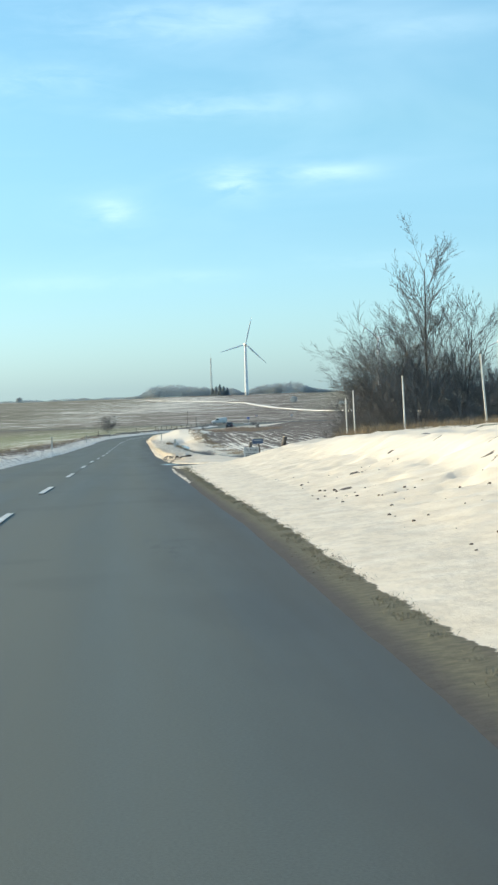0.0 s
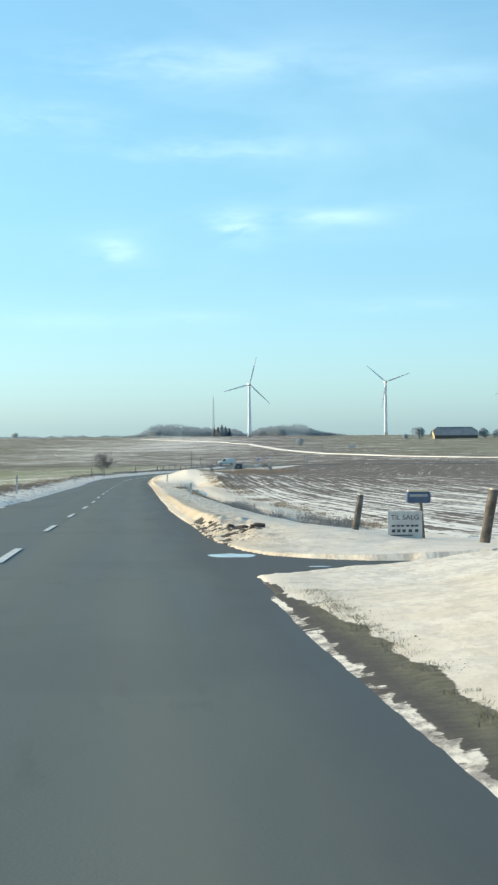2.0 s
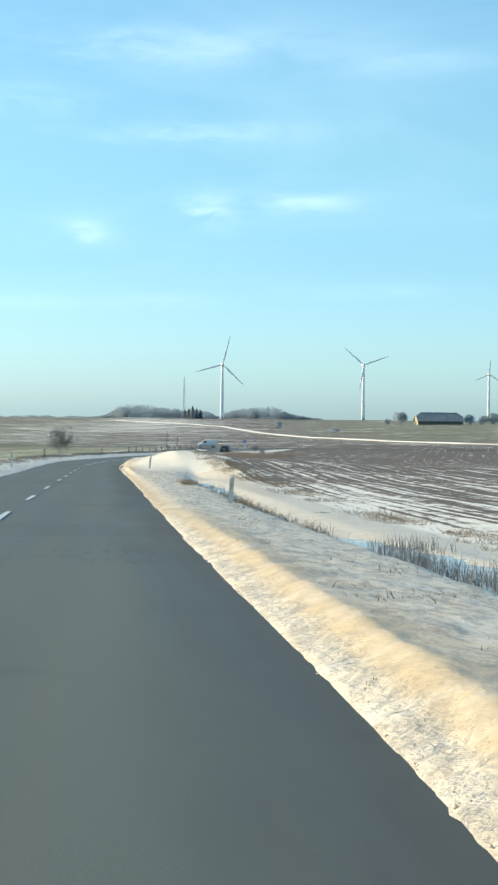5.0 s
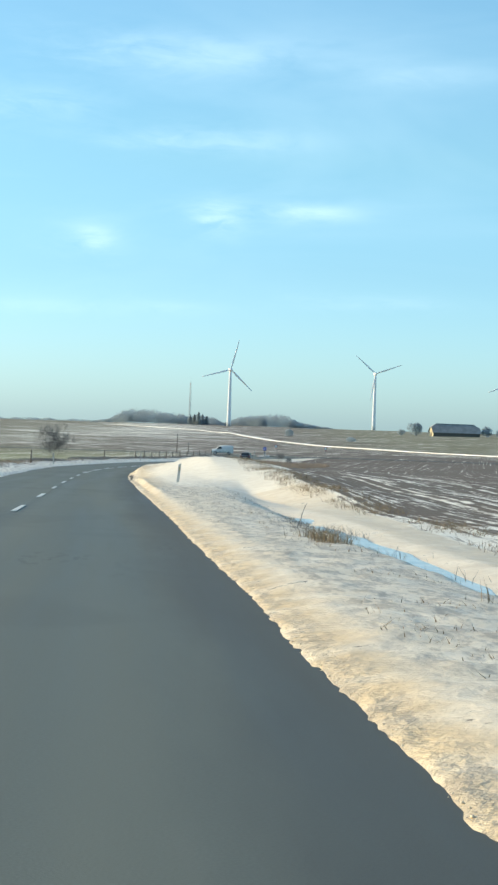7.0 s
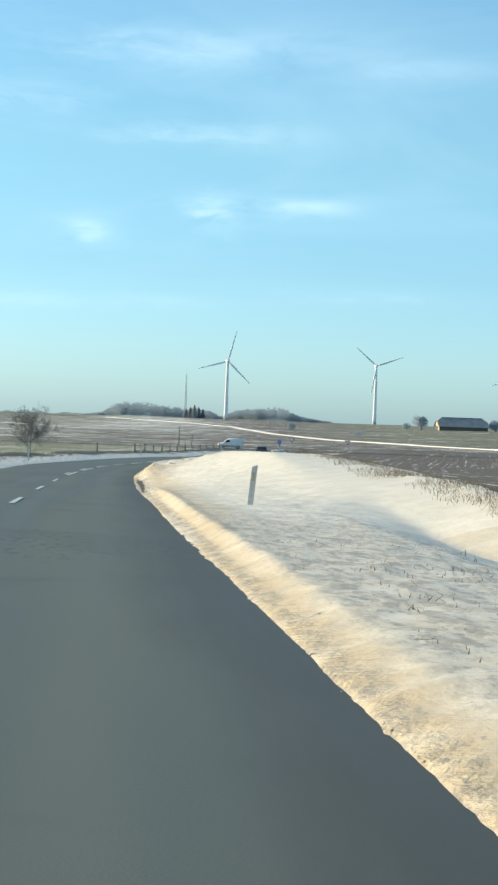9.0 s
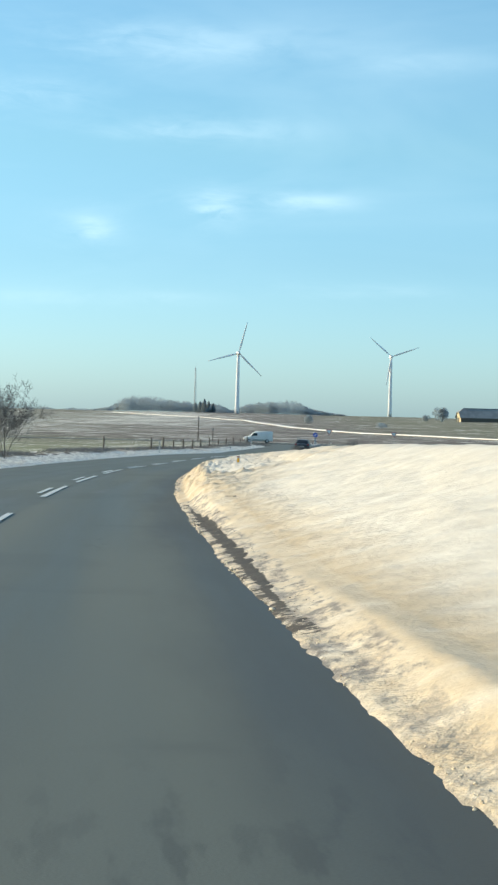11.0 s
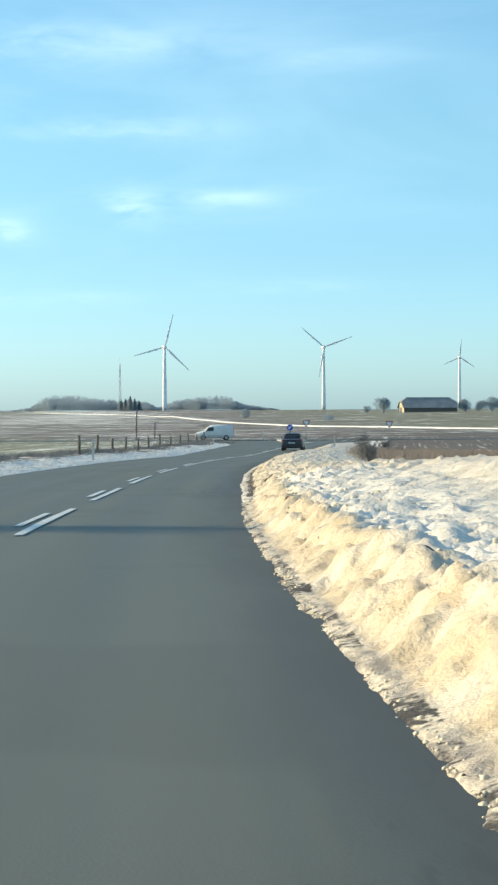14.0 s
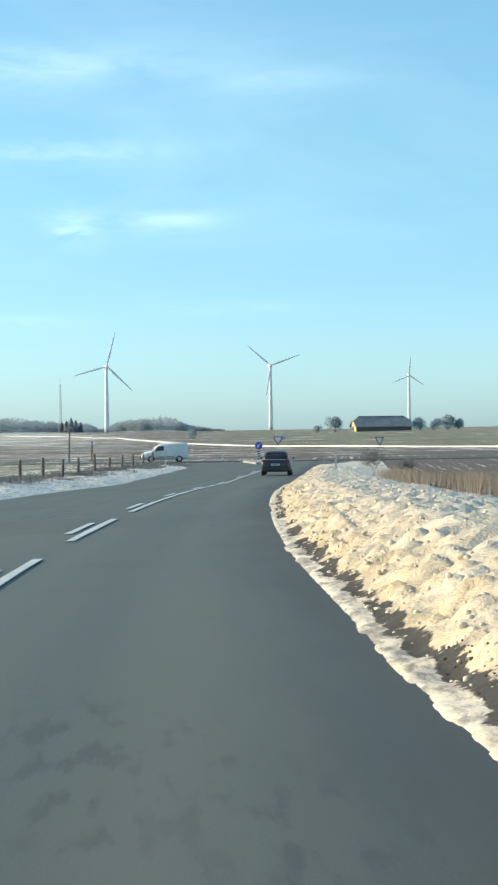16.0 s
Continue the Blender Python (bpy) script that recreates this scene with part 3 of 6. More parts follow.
        add = add + (y < 516) * lside * 0.16 * fbm(x * 0.8, y * 0.8, 4, 41)
        fld = np.clip((u - 9) / 3, 0, 1) * np.clip((75 - u) / 20, 0, 1) * np.clip((y - 70) / 10, 0, 1) * (y < 500)
        add = add + fld * 0.10 * vnoise(u * 1.15, y * 0.02, 51)
    return z + add


def gz(x, y):
    return float(ground_z(x, y)[0])


def on_road(u, y, up=0.0):
    """A place beside or on the road: u metres to the right of the lane's driving line."""
    x = float(line_x(y)) + u
    return Vector((x, y, gz(x, y) + up))


def road_top(u, y):
    return Vector((float(line_x(y)) + u, y, float(plain_z(y)) - 0.012 * abs(u - CENTRE_U) * 0.35))


# ---- mesh helpers ----
def mesh_object(name, verts, faces, material, parent=None, label="", smooth=False):
    me = bpy.data.meshes.new(name)
    me.from_pydata([tuple(p) for p in verts], [], faces)
    me.materials.append(material)
    if smooth:
        me.polygons.foreach_set("use_smooth", [True] * len(me.polygons))
    me.update()
    ob = new(name, me)
    if parent is not None:
        ob.parent = parent
    if label:
        tagged(ob, label)
    return ob


def part(name, bm, material, parent=None, label="", smooth=False):
    me = bpy.data.meshes.new(name)
    bm.to_mesh(me)
    bm.free()
    me.materials.append(material)
    if smooth:
        me.polygons.foreach_set("use_smooth", [True] * len(me.polygons))
    ob = new(name, me)
    if parent is not None:
        ob.parent = parent
    if label:
        tagged(ob, label)
    return ob


def box(bm, size, centre=(0, 0, 0), bevel=0.0, m=None):
    made = bmesh.ops.create_cube(bm, size=1.0)
    vs = made["verts"]
    bmesh.ops.scale(bm, vec=size, verts=vs)
    bmesh.ops.translate(bm, vec=centre, verts=vs)
    if m is not None:
        bmesh.ops.transform(bm, matrix=m, verts=vs)
    if bevel:
        es = list({e for p in vs for e in p.link_edges})
        bmesh.ops.bevel(bm, geom=es, offset=bevel, segments=2, affect="EDGES", profile=0.6)
    return bm


def rod(bm, p0, p1, r0, r1, sides=8):
    p0, p1 = Vector(p0), Vector(p1)
    made = bmesh.ops.create_cone(bm, cap_ends=True, segments=sides, radius1=r0, radius2=r1, depth=(p1 - p0).length)
    m = Matrix.Translation((p0 + p1) / 2) @ (p1 - p0).to_track_quat("Z", "Y").to_matrix().to_4x4()
    bmesh.ops.transform(bm, matrix=m, verts=made["verts"])
    return bm


def ring_loft(rings, closed_ends=True):
    """Verts and faces of a skin through rings of equally many points."""
    verts, faces, n = [], [], len(rings[0])
    for r in rings:
        verts += [tuple(p) for p in r]
    for a in range(len(rings) - 1):
        for b in range(n):
            c = (b + 1) % n
            faces.append((a * n + b, a * n + c, (a + 1) * n + c, (a + 1) * n + b))
    if closed_ends:
        faces.append(tuple(range(n))[::-1])
        faces.append(tuple((len(rings) - 1) * n + b for b in range(n)))
    return verts, faces


def thing(name, place, label, category, group="", rz=0.0):
    ob = new(name)
    ob.empty_display_size = 0.2
    ob.matrix_basis = Matrix.Translation(place) @ Matrix.Rotation(rz, 4, "Z")
    return tagged(ob, label, category, group)


# ---- ground: one sheet to the horizon ----
def ground_sheet():
    rows = np.r_[np.arange(-300, 0, 25.0), np.arange(0, 70, 0.2), np.arange(70, 110, 0.12), np.arange(110, 280, 0.16), np.arange(280, 400, 0.10), np.arange(400, 470, 0.2), np.arange(470, 500, 0.5), np.arange(500, 560, 0.7), np.geomspace(560, 4200, 110)]
    outer = np.geomspace(30, 2600, 26)
    cols = np.r_[-outer[::-1], np.arange(-29, -12, 1.2), np.arange(-12, -5, 0.3), np.arange(-4.7, 1.0, 0.9), np.arange(1.0, 2.6, 0.06), np.arange(2.6, 5.2, 0.10), np.arange(5.2, 9.4, 0.2), np.arange(9.4, 30, 0.6), outer + 0.4]
    yy, uu = np.meshgrid(rows, cols, indexing="ij")
    xx = uu + line_x(yy)
    x, y, u = xx.ravel(), yy.ravel(), uu.ravel()
    z = ground_z(x, y)
    nr, nc = len(rows), len(cols)
    me = bpy.data.meshes.new("ground")
    me.vertices.add(nr * nc)
    me.vertices.foreach_set("co", np.stack([x, y, z], 1).astype(np.float32).ravel())
    i = np.arange(nr - 1)[:, None] * nc + np.arange(nc - 1)[None]
    quads = np.stack([i, i + 1, i + nc + 1, i + nc], -1).reshape(-1, 4)
    me.loops.add(quads.size)
    me.loops.foreach_set("vertex_index", quads.ravel().astype(np.int32))
    me.polygons.add(len(quads))
    me.polygons.foreach_set("loop_start", np.arange(0, quads.size, 4, dtype=np.int32))
    me.update()
    me.polygons.foreach_set("use_smooth", np.ones(len(quads), bool))
    uvl = me.uv_layers.new(name="metres")
    uvl.data.foreach_set("uv", np.stack([u, y], 1)[quads.ravel()].astype(np.float32).ravel())
    # what lies on the ground: snow, green growth, bare soil
    le = left_edge(y)
    v = le - u
    yj = y + 5.0 * fbm(u * 1.6, y * 0.45, 3, 95)
    snow = np.full(len(x), 0.42)
    green = np.zeros(len(x))
    soil = np.zeros(len(x))
    furrow = np.ones(len(x))
    swath = np.clip((y - 540) / 30, 0, 1)
    dirt = np.zeros(len(x))
    right_field = (u > 7) & (y < 560)
    snow = np.where(right_field, np.interp(y, [0, 180, 230, 330, 420, 520], [0.52, 0.47, 0.39, 0.36, 0.34, 0.35]), snow)
    snow = np.where(right_field & (u < 14) & (y > 85) & (y < 200), np.interp(u, [8, 9, 12], [0.62, 0.54, 0.48]), snow)
    far = y >= 545
    snow = np.where(far, 0.37 + 0.05 * np.clip(1 - np.abs(x + 60) / 90, 0, 1), snow)
    # far green toned down and dusted paler to carry the distance haze
    green = np.where(far, np.clip((x - 10 - 0.02 * (y - 700)) / 60, 0, 1) * np.clip((y - 640) / 120, 0, 1) * 0.42, green)
    snow = np.where(far & (green > 0.3), 0.36, snow)
    green = np.where(far & (green < 0.3), np.maximum(green, 0.3 * np.clip((-x - 20) / 60, 0, 1)), green)
    # thin snow left in streaks below the crest of the rise
    crest = np.clip(1 - np.abs(x + 40) / 60, 0, 1) * np.clip((y - 850) / 100, 0, 1) * np.clip((1600 - y) / 60, 0, 1)
    snow = snow + 0.10 * crest
    left_field = (v > 3.5) & (y < 545)
    snow = np.where(left_field, np.interp(v, [4, 30, 60], [0.46, 0.38, 0.33]), snow)
    green = np.where(left_field, np.clip(np.interp(v, [4, 9, 40, 70], [0.2, 0.9, 0.9, 0.15]), 0, 1) * np.interp(y, [0, 60, 430, 520], [0.6, 1, 1, 0.4]), green)
    verge_l = (v > -0.2) & (v <= 4.2) & (y < 519)
    snow = np.where(verge_l, np.interp(v, [0, 1.0, 1.8, 2.5, 4.2], [0.80, 0.80, 0.62, 0.46, 0.38]) - np.interp(y, [0, 180, 240], [0.12, 0.10, 0]), snow)
    furrow = np.where(verge_l, 0.0, furrow)
    field_from = np.interp(y, [60, 80, 110, 150, 190, 235, 280, 300, 350, 380], [9.5, 9.0, 8.0, 7.8, 7.2, 8.2, 11, 11, 9, 7])
    verge = (u > 0.8) & (u <= field_from) & (y < 519)
    sn = np.interp(y, [0, 60, 76, 92, 110, 190, 215, 240, 290, 345, 470, 510], [0.96, 0.98, 0.85, 0.80, 0.84, 0.80, 0.80, 0.95, 1.05, 1.0, 0.95, 0.7])
    snow = np.where(verge, sn, snow)
    wet_ditch = verge & (u > 4.6) & (u < 8.5) & (y > 92) & (y < 215)
    snow = np.where(wet_ditch, 0.78, snow)
    furrow = np.where(verge, 0.0, furrow)
    # bare gritty strips along the carriageway
    lip = np.interp(y, [0, 8, 14, 45, 58, 64, 70, 76, 88, 92, 256, 261, 272, 281, 300, 340, 350, 420, 440], [0.66, 0.66, 0.56, 0.54, 0.50, 0.2, 0.0, 0.07, 0.07, 0.0, 0.0, 0.13, 0.20, 0.0, 0.0, 0.0, 0.20, 0.20, 0.1])
    lip0 = np.interp(y, [0, 60, 76, 90, 250, 284, 300, 334, 344, 440], [-0.20, -0.14, 0.0, 0.0, 0.10, 0.12, -0.04, -0.04, 0.13, 0.18])
    broken = np.clip(np.where(y > 344, 1.25, 0.5) + 2.5 * fbm(x * 1.1, y * 0.55, 3, 73), 0, 1)
    broken = np.where((y < 66) | ((y > 250) & (y < 290)), 1.0, broken)
    wav = np.interp(y, [0, 40, 50, 76, 250, 340, 350], [0.35, 0.4, 0.8, 1, 0.3, 0.4, 1]) * (0.10 * fbm(y * 0.5, u * 1.2, 3, 71) + 0.10 * fbm(y * 3.1, u * 3.0, 3, 72))
    off = np.abs(u - right_edge(y) + wav - lip0 - lip / 2) / np.maximum(lip / 2, 1e-3)
    strip = np.where(verge & (lip > 0.02), np.clip(np.where(y < 66, (1.25 - off) * 2.6, np.where((y > 250) & (y < 290), (1.2 - off) * 5, 1.6 - off)), 0, 1), 0) * broken
    strip = np.where(verge & (y < 62) & (u < right_edge(y) + 0.2 + wav), 1.0, strip)
    snow = snow * (1 - np.where(y < 66, 1.0, 0.75) * strip)
    soil = np.maximum(soil, 0.85 * np.clip(strip * 1.5, 0, 1))
    green = np.where(verge & (y < 64), 0.46 * strip, green)
    soil = np.where(verge & (y < 64), np.minimum(soil * (0.56 + 0.62 * np.clip(1.3 - (u - right_edge(y) - wav) / 0.16, 0, 1)), 1), soil)
    # groove under the bank: soil darkened further to hold its shadow
    soil = np.where(verge & (y > 250) & (y < 292), np.minimum(soil * 1.1, 1), soil)
    # dirty ice along the asphalt short of the farm track
    rim = verge & (y > 46) & (y < 64) & (u - right_edge(y) + 0.3 * wav < np.interp(y, [46, 50, 54, 64], [0.06, 0.08, 0.035, 0.0]) + 0.06 * fbm(y * 2.6, u * 4.0, 3, 78)) & (fbm(y * 1.3, u * 2.5, 3, 77) > -0.36)
    snow, soil, green = np.where(rim, 0.60, snow), np.where(rim, 0.7, soil), np.where(rim, 0.0, green)
    # earth torn up by the plough, and a few dark hollows in the banks
    for pu, py, ru, ry, dark in ((1.95, 82.6, 0.26, 1.0, 0.9), (2.3, 81.6, 0.20, 0.6, 0.9), (1.65, 79.0, 0.13, 0.7, 0.8), (1.74, 87.3, 0.14, 0.9, 0.8), (1.64, 89.6, 0.10, 0.6, 0.8), (1.85, 85.4, 0.10, 0.6, 0.8), (1.40, 81.5, 0.04, 1.2, 0.8),
                                 (2.05, 306.4, 0.16, 0.35, 0.5), (1.75, 309.0, 0.10, 0.3, 0.4), (1.70, 305.6, 0.07, 0.25, 0.4), (1.95, 337.5, 0.07, 0.18, 0.5), (1.8, 333.0, 0.08, 0.3, 0.4), (2.2, 345.0, 0.06, 0.2, 0.4), (2.1, 318.0, 0.10, 0.4, 0.4), (2.0, 352.0, 0.12, 0.4, 0.5),
                                 (1.80, 81.2, 0.30, 1.2, 0.95), (2.15, 83.2, 0.30, 0.9, 0.95), (1.70, 84.4, 0.22, 1.4, 0.9), (2.45, 81.9, 0.18, 0.5, 0.95), (1.55, 87.0, 0.16, 1.6, 0.9), (1.50, 76.6, 0.16, 1.3, 0.9), (1.62, 91.5, 0.12, 1.2, 0.85),
                                 (1.66, 273.9, 0.05, 0.14, 0.3), (1.60, 274.6, 0.035, 0.12, 0.3), (1.56, 277.0, 0.05, 0.22, 0.45), (2.12, 277.4, 0.06, 0.14, 0.1), (2.48, 280.2, 0.05, 0.14, 0.2)):
        d = np.hypot((u - pu) / ru, (y - py) / ry) + 1.5 * fbm(x * 4.5, y * 2.2, 4, 83)
        spot = np.clip(1.5 - 1.5 * d, 0, 1) * (np.abs(y - py) < 3 * ry) * verge
        snow, soil = snow * (1 - 0.95 * spot), np.maximum(soil, dark * np.clip(spot * 2, 0, 1))
    # the first bank: dark streaks half-way up the crust, torn turf near the crest
    bank_streak = fbm(x * 2.0, y * 0.42, 4, 141) * np.interp(u, [3.0, 3.5, 4.6, 5.2], [0, 1, 1, 0]) * np.interp(y, [6, 12, 40, 48], [0, 1, 1, 0])
    spot = np.clip((bank_streak - 0.36) * 9, 0, 1) * verge * (fbm(x * 4.0, y * 1.2, 2, 142) > -0.1)
    turf = fbm(x * 2.4, y * 1.0, 4, 143) * np.interp(u, [4.8, 5.6, 8.0, 9.0], [0, 1, 1, 1]) * np.interp(y, [0, 30, 44, 52], [1, 1, 0.6, 0])
    spot = np.maximum(spot, np.clip((turf - 0.22) * 4, 0, 0.7) * verge)
    snow, soil = snow * (1 - 0.8 * spot), np.maximum(soil, 0.5 * spot)
    ice_rim = verge & (yj > 254) & (yj < 284) & (u < right_edge(y) + 0.16)
    snow = np.where(ice_rim & (strip < 0.5), 0.55, snow)
    soil = np.where(ice_rim, 0.7, soil)
    bank_top = (u > 7.5) & (u < 34 + 14 * fbm(y * 0.05, u * 0 + 2.2, 3, 91)) & (y < 62 + 8 * fbm(u * 0.12, y * 0 + 1.2, 3, 92))
    snow = np.where(bank_top, 0.55, snow)
    green = np.where(bank_top, 0.5, green)
    dirt = np.where(verge, np.interp(y, [0, 60, 70, 90, 110, 226, 240, 290, 350, 470], [0.22, 0.24, 0.4, 0.5, 0.6, 0.6, 0.07, 0.12, 0.2, 0.2]) * np.interp(u, [1.7, 2.1, 4.6, 5.4], [0.1, 1, 1, 0.2]), dirt)
    dirt = np.where(verge & (y < 62), dirt * np.interp(u, [3.0, 4.2], [1, 0.15]), dirt)
    dirt = np.where(verge & (y > 72) & (y < 100), dirt * np.interp(u, [2.4, 3.2], [1, 0.3]), dirt)
    dirt = np.where(verge & (y > 100) & (y < 256) & (u < 1.62), np.interp(y, [100, 120, 215, 230], [0.3, 0.4, 0.4, 0.6]), dirt)
    dirt = np.where(verge & (yj > 252) & (yj < 283) & (u < 1.70), 1.0, dirt)
    dirt = np.where(verge & (yj > 345) & (u < 1.56), 0.9, dirt)
    dirt = np.where(rim, 0.9, dirt)
    dirt = np.where(verge_l, 0.6, dirt)
    brown = (u > 6.5) & (u < 18) & (y > 352) & (y < 450)
    snow = np.where(brown, 0.34, snow)
    # salt near the asphalt, further out the sun's warmth on snow as colour
    salt = np.where(verge, np.interp(y, [0, 60, 72, 78, 100, 240, 284, 345, 360, 460], [0.35, 0.3, 0.45, 0.7, 0.9, 0.9, 0.8, 0.85, 0.7, 0.5]) * (np.interp(u, [1.3, 1.8, 2.6, 4.5], [1, 1, 0.9, 0.75]) - np.clip((185 - y) / 20, 0, 1) * np.interp(u, [2.0, 2.6, 4.5], [0, 0.28, 0.35])), 0)
    salt = np.where(verge & (y > 96) & (y < 236), np.interp(u, [1.3, 1.46, 1.6, 2.0, 2.4, 4.5], [0.5, 0.5, 1.0, 0.85, 0.5, 0.42]), salt)
    salt = np.where(verge & (yj > 150) & (y < 224), np.interp(u, [1.3, 1.5, 1.65, 1.9, 2.6, 4.5], [0.85, 1.0, 0.95, 0.55, 0.45, 0.42]), salt)
    salt = np.where(verge & (y < 64), np.interp(u, [2.2, 3.2, 4.6, 5.6], [0.40, 0.42, 0.42, 0.28]), salt)
    # ditch bank turned to the sun: its warm light given as tint
    salt = np.where(verge & (y > 180) & (y < 290), np.maximum(salt, np.interp(u, [5.6, 6.2], [0, 0.6])), salt)
    salt = np.where(verge & (y > 230) & (y < 290) & (u > 2.0), np.interp(u, [2.0, 2.3, 3.0], [1.0, 0.75, 0.26]), salt)
    salt = np.where(verge & (y > 280) & (y < 470), np.maximum(salt, np.interp(u, [1.3, 2.0, 2.4, 4.0], [0.95, 0.9, 0.75, 0.3])), salt)
    # ochre on the sunward face, pale plateau: sun and shade set by tint
    salt = np.where(verge & (y > 293) & (y < 345), np.interp(u, [1.9, 2.25, 3.2, 4.4], [0.95, 0.15, 0.2, 0.5]), salt)
    salt = np.where(verge & (yj > 344) & (u < 1.58), 0.5, salt)
    salt = np.where(verge & (yj > 252) & (yj < 283) & (u < 1.7), 0.75, salt)
    salt = np.where(rim, 0.1, salt)
    crumb = np.where(verge, np.interp(y, [0, 60, 72, 92, 110, 240, 284, 294, 345, 470], [0.06, 0.06, 0.2, 0.3, 0.22, 0.14, 0.08, 0.42, 0.55, 0.55]), 0.15)
    crumb = np.where(verge & (y > 292) & (y < 342) & (u < 2.1), 0.5, crumb)
    fringe = verge & (yj > 289) & (yj < 344) & (u < 1.36)
    dirt, salt, snow = np.where(fringe, 0.9, dirt), np.where(fringe, 0.7, salt), np.where(fringe, 0.58, snow)
    soil = np.where(fringe, 0.9, soil)
    crumb = np.where(verge & (y > 344) & (u < 1.62), 0.2, crumb)
    crumb = np.where(verge, np.maximum(crumb, np.interp(y, [94, 104, 250, 260], [0, 1, 1, 0]) * np.interp(u, [1.5, 1.75], [0.6, 0])), crumb)
    crumb = np.where(verge, np.maximum(crumb, np.interp(y, [256, 264, 286, 292], [0, 1, 1, 0]) * np.interp(u, [1.6, 1.9, 2.8, 3.6], [0, 0.4, 0.4, 0])), crumb)
    crumb = np.where(verge_l, 0.35, crumb)
    cover = me.attributes.new("cover", "FLOAT_VECTOR", "POINT")
    cover.data.foreach_set("vector", np.stack([snow, green, soil], 1).astype(np.float32).ravel())
    for key, val in (("furrow", furrow), ("swath", swath), ("dirt", dirt), ("salt", salt), ("crumb", crumb)):
        a = me.attributes.new(key, "FLOAT", "POINT")
        a.data.foreach_set("value", val.astype(np.float32))
    me.materials.append(GROUND)
    ob = new("ground", me)
    return tagged(ob, "snow-patched winter fields and snowy roadside verges", "ground", kind="structure")


ground_sheet()


# ---- roads ----
def ribbon(name, left, right, material, parent=None, thick=0.12, label=""):
    """A slab between two lines of points, with sides."""
    n = len(left)
    cols = 9
    verts, faces, uvs = [], [], []
    for a, b in zip(left, right):
        for k in range(cols):
            p = a.lerp(b, k / (cols - 1))
            verts.append(p)
    for i in range(n - 1):
        for k in range(cols - 1):
            faces.append((i * cols + k, i * cols + k + 1, (i + 1) * cols + k + 1, (i + 1) * cols + k))
    base = len(verts)
    for a, b in zip(left, right):
        verts += [a - Vector((0, 0, thick)), b - Vector((0, 0, thick))]
    for i in range(n - 1):
        faces.append((i * cols, (i + 1) * cols, base + 2 * i + 2, base + 2 * i))
        faces.append((i * cols + cols - 1, base + 2 * i + 1, base + 2 * i + 3, (i + 1) * cols + cols - 1))
    ob = mesh_object(name, verts, faces, material, parent, label)
    uvl = ob.data.uv_layers.new(name="metres")
    for lo in ob.data.loops:
        co = ob.data.vertices[lo.vertex_index].co
        uvl.data[lo.index].uv = (co.x - float(line_x(co.y)), co.y)
    return ob


ROAD_Y = list(np.arange(-60, 0, 10.0)) + list(np.arange(0, 524, 2.0))
flare = lambda y: float(np.interp(y, [0, 470, 505, 526], [0.12, 0.12, 1.2, 7.6]) + right_edge(y)) if not 60 < y < 90 else 1.62
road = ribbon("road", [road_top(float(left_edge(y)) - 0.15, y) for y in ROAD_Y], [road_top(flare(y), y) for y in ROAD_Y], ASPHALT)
tagged(road, "grey worn asphalt country road, wet salt traces", "road", kind="structure")


def cross_y(x):
    return 528.5 + 0.03 * x


CX = [float(v) for v in np.r_[np.arange(-400, -40, 30), np.arange(-40, 60, 4), np.arange(60, 420, 30)]]
cross = ribbon("crossing_road", [Vector((x, cross_y(x) + 3.6, float(plain_z(528)) + 0.01)) for x in CX], [Vector((x, cross_y(x) - 3.8, float(plain_z(528)) + 0.01)) for x in CX], ASPHALT)
tagged(cross, "grey asphalt main road crossing ahead", "road", kind="structure")
TRACK_U = [float(v) for v in np.r_[np.arange(1.62, 3.4, 0.15), np.arange(3.5, 9.0, 0.5)]]
apron = ribbon("side_road", [road_top(u, float(track_far(u)) + 0.3) for u in TRACK_U], [road_top(u, float(track_near(u)) - 0.3) for u in TRACK_U], ASPHALT)
tagged(apron, "asphalt mouth of a snowed-over farm track", "side road", kind="structure")


def far_drift():
    """A ditch across the far fields, filled level with drifted snow."""
    way = [(330, 556), (200, 572), (110, 595), (68, 640), (48, 700), (30, 800), (12, 960), (-3, 1150), (-18, 1240), (-45, 1330), (-80, 1420)]
    ts = np.linspace(0, len(way) - 1, 90)
    xs, ys = (np.interp(ts, range(len(way)), [p[c] for p in way]) for c in (0, 1))
    left, right = [], []
    for k in range(90):
        a, b = max(k - 1, 0), min(k + 1, 89)
        d = Vector((xs[b] - xs[a], ys[b] - ys[a])).normalized()
        w = 2.2 * (0.6 + 0.7 * float(hash2(k, 3, 5))) * min(1.0, (89 - k) / 60 + 0.2)
        for side, sign in ((left, -1), (right, 1)):
            x, y = xs[k] + sign * d.y * w, ys[k] - sign * d.x * w
            side.append(Vector((x, y, gz(x, y) + 0.22)))
    ob = ribbon("snow_drift", left, right, CLEAN_SNOW, None, 0.9)
    tagged(ob, "long drift of snow filling a ditch across the far fields", "snow drift", kind="structure")


far_drift()


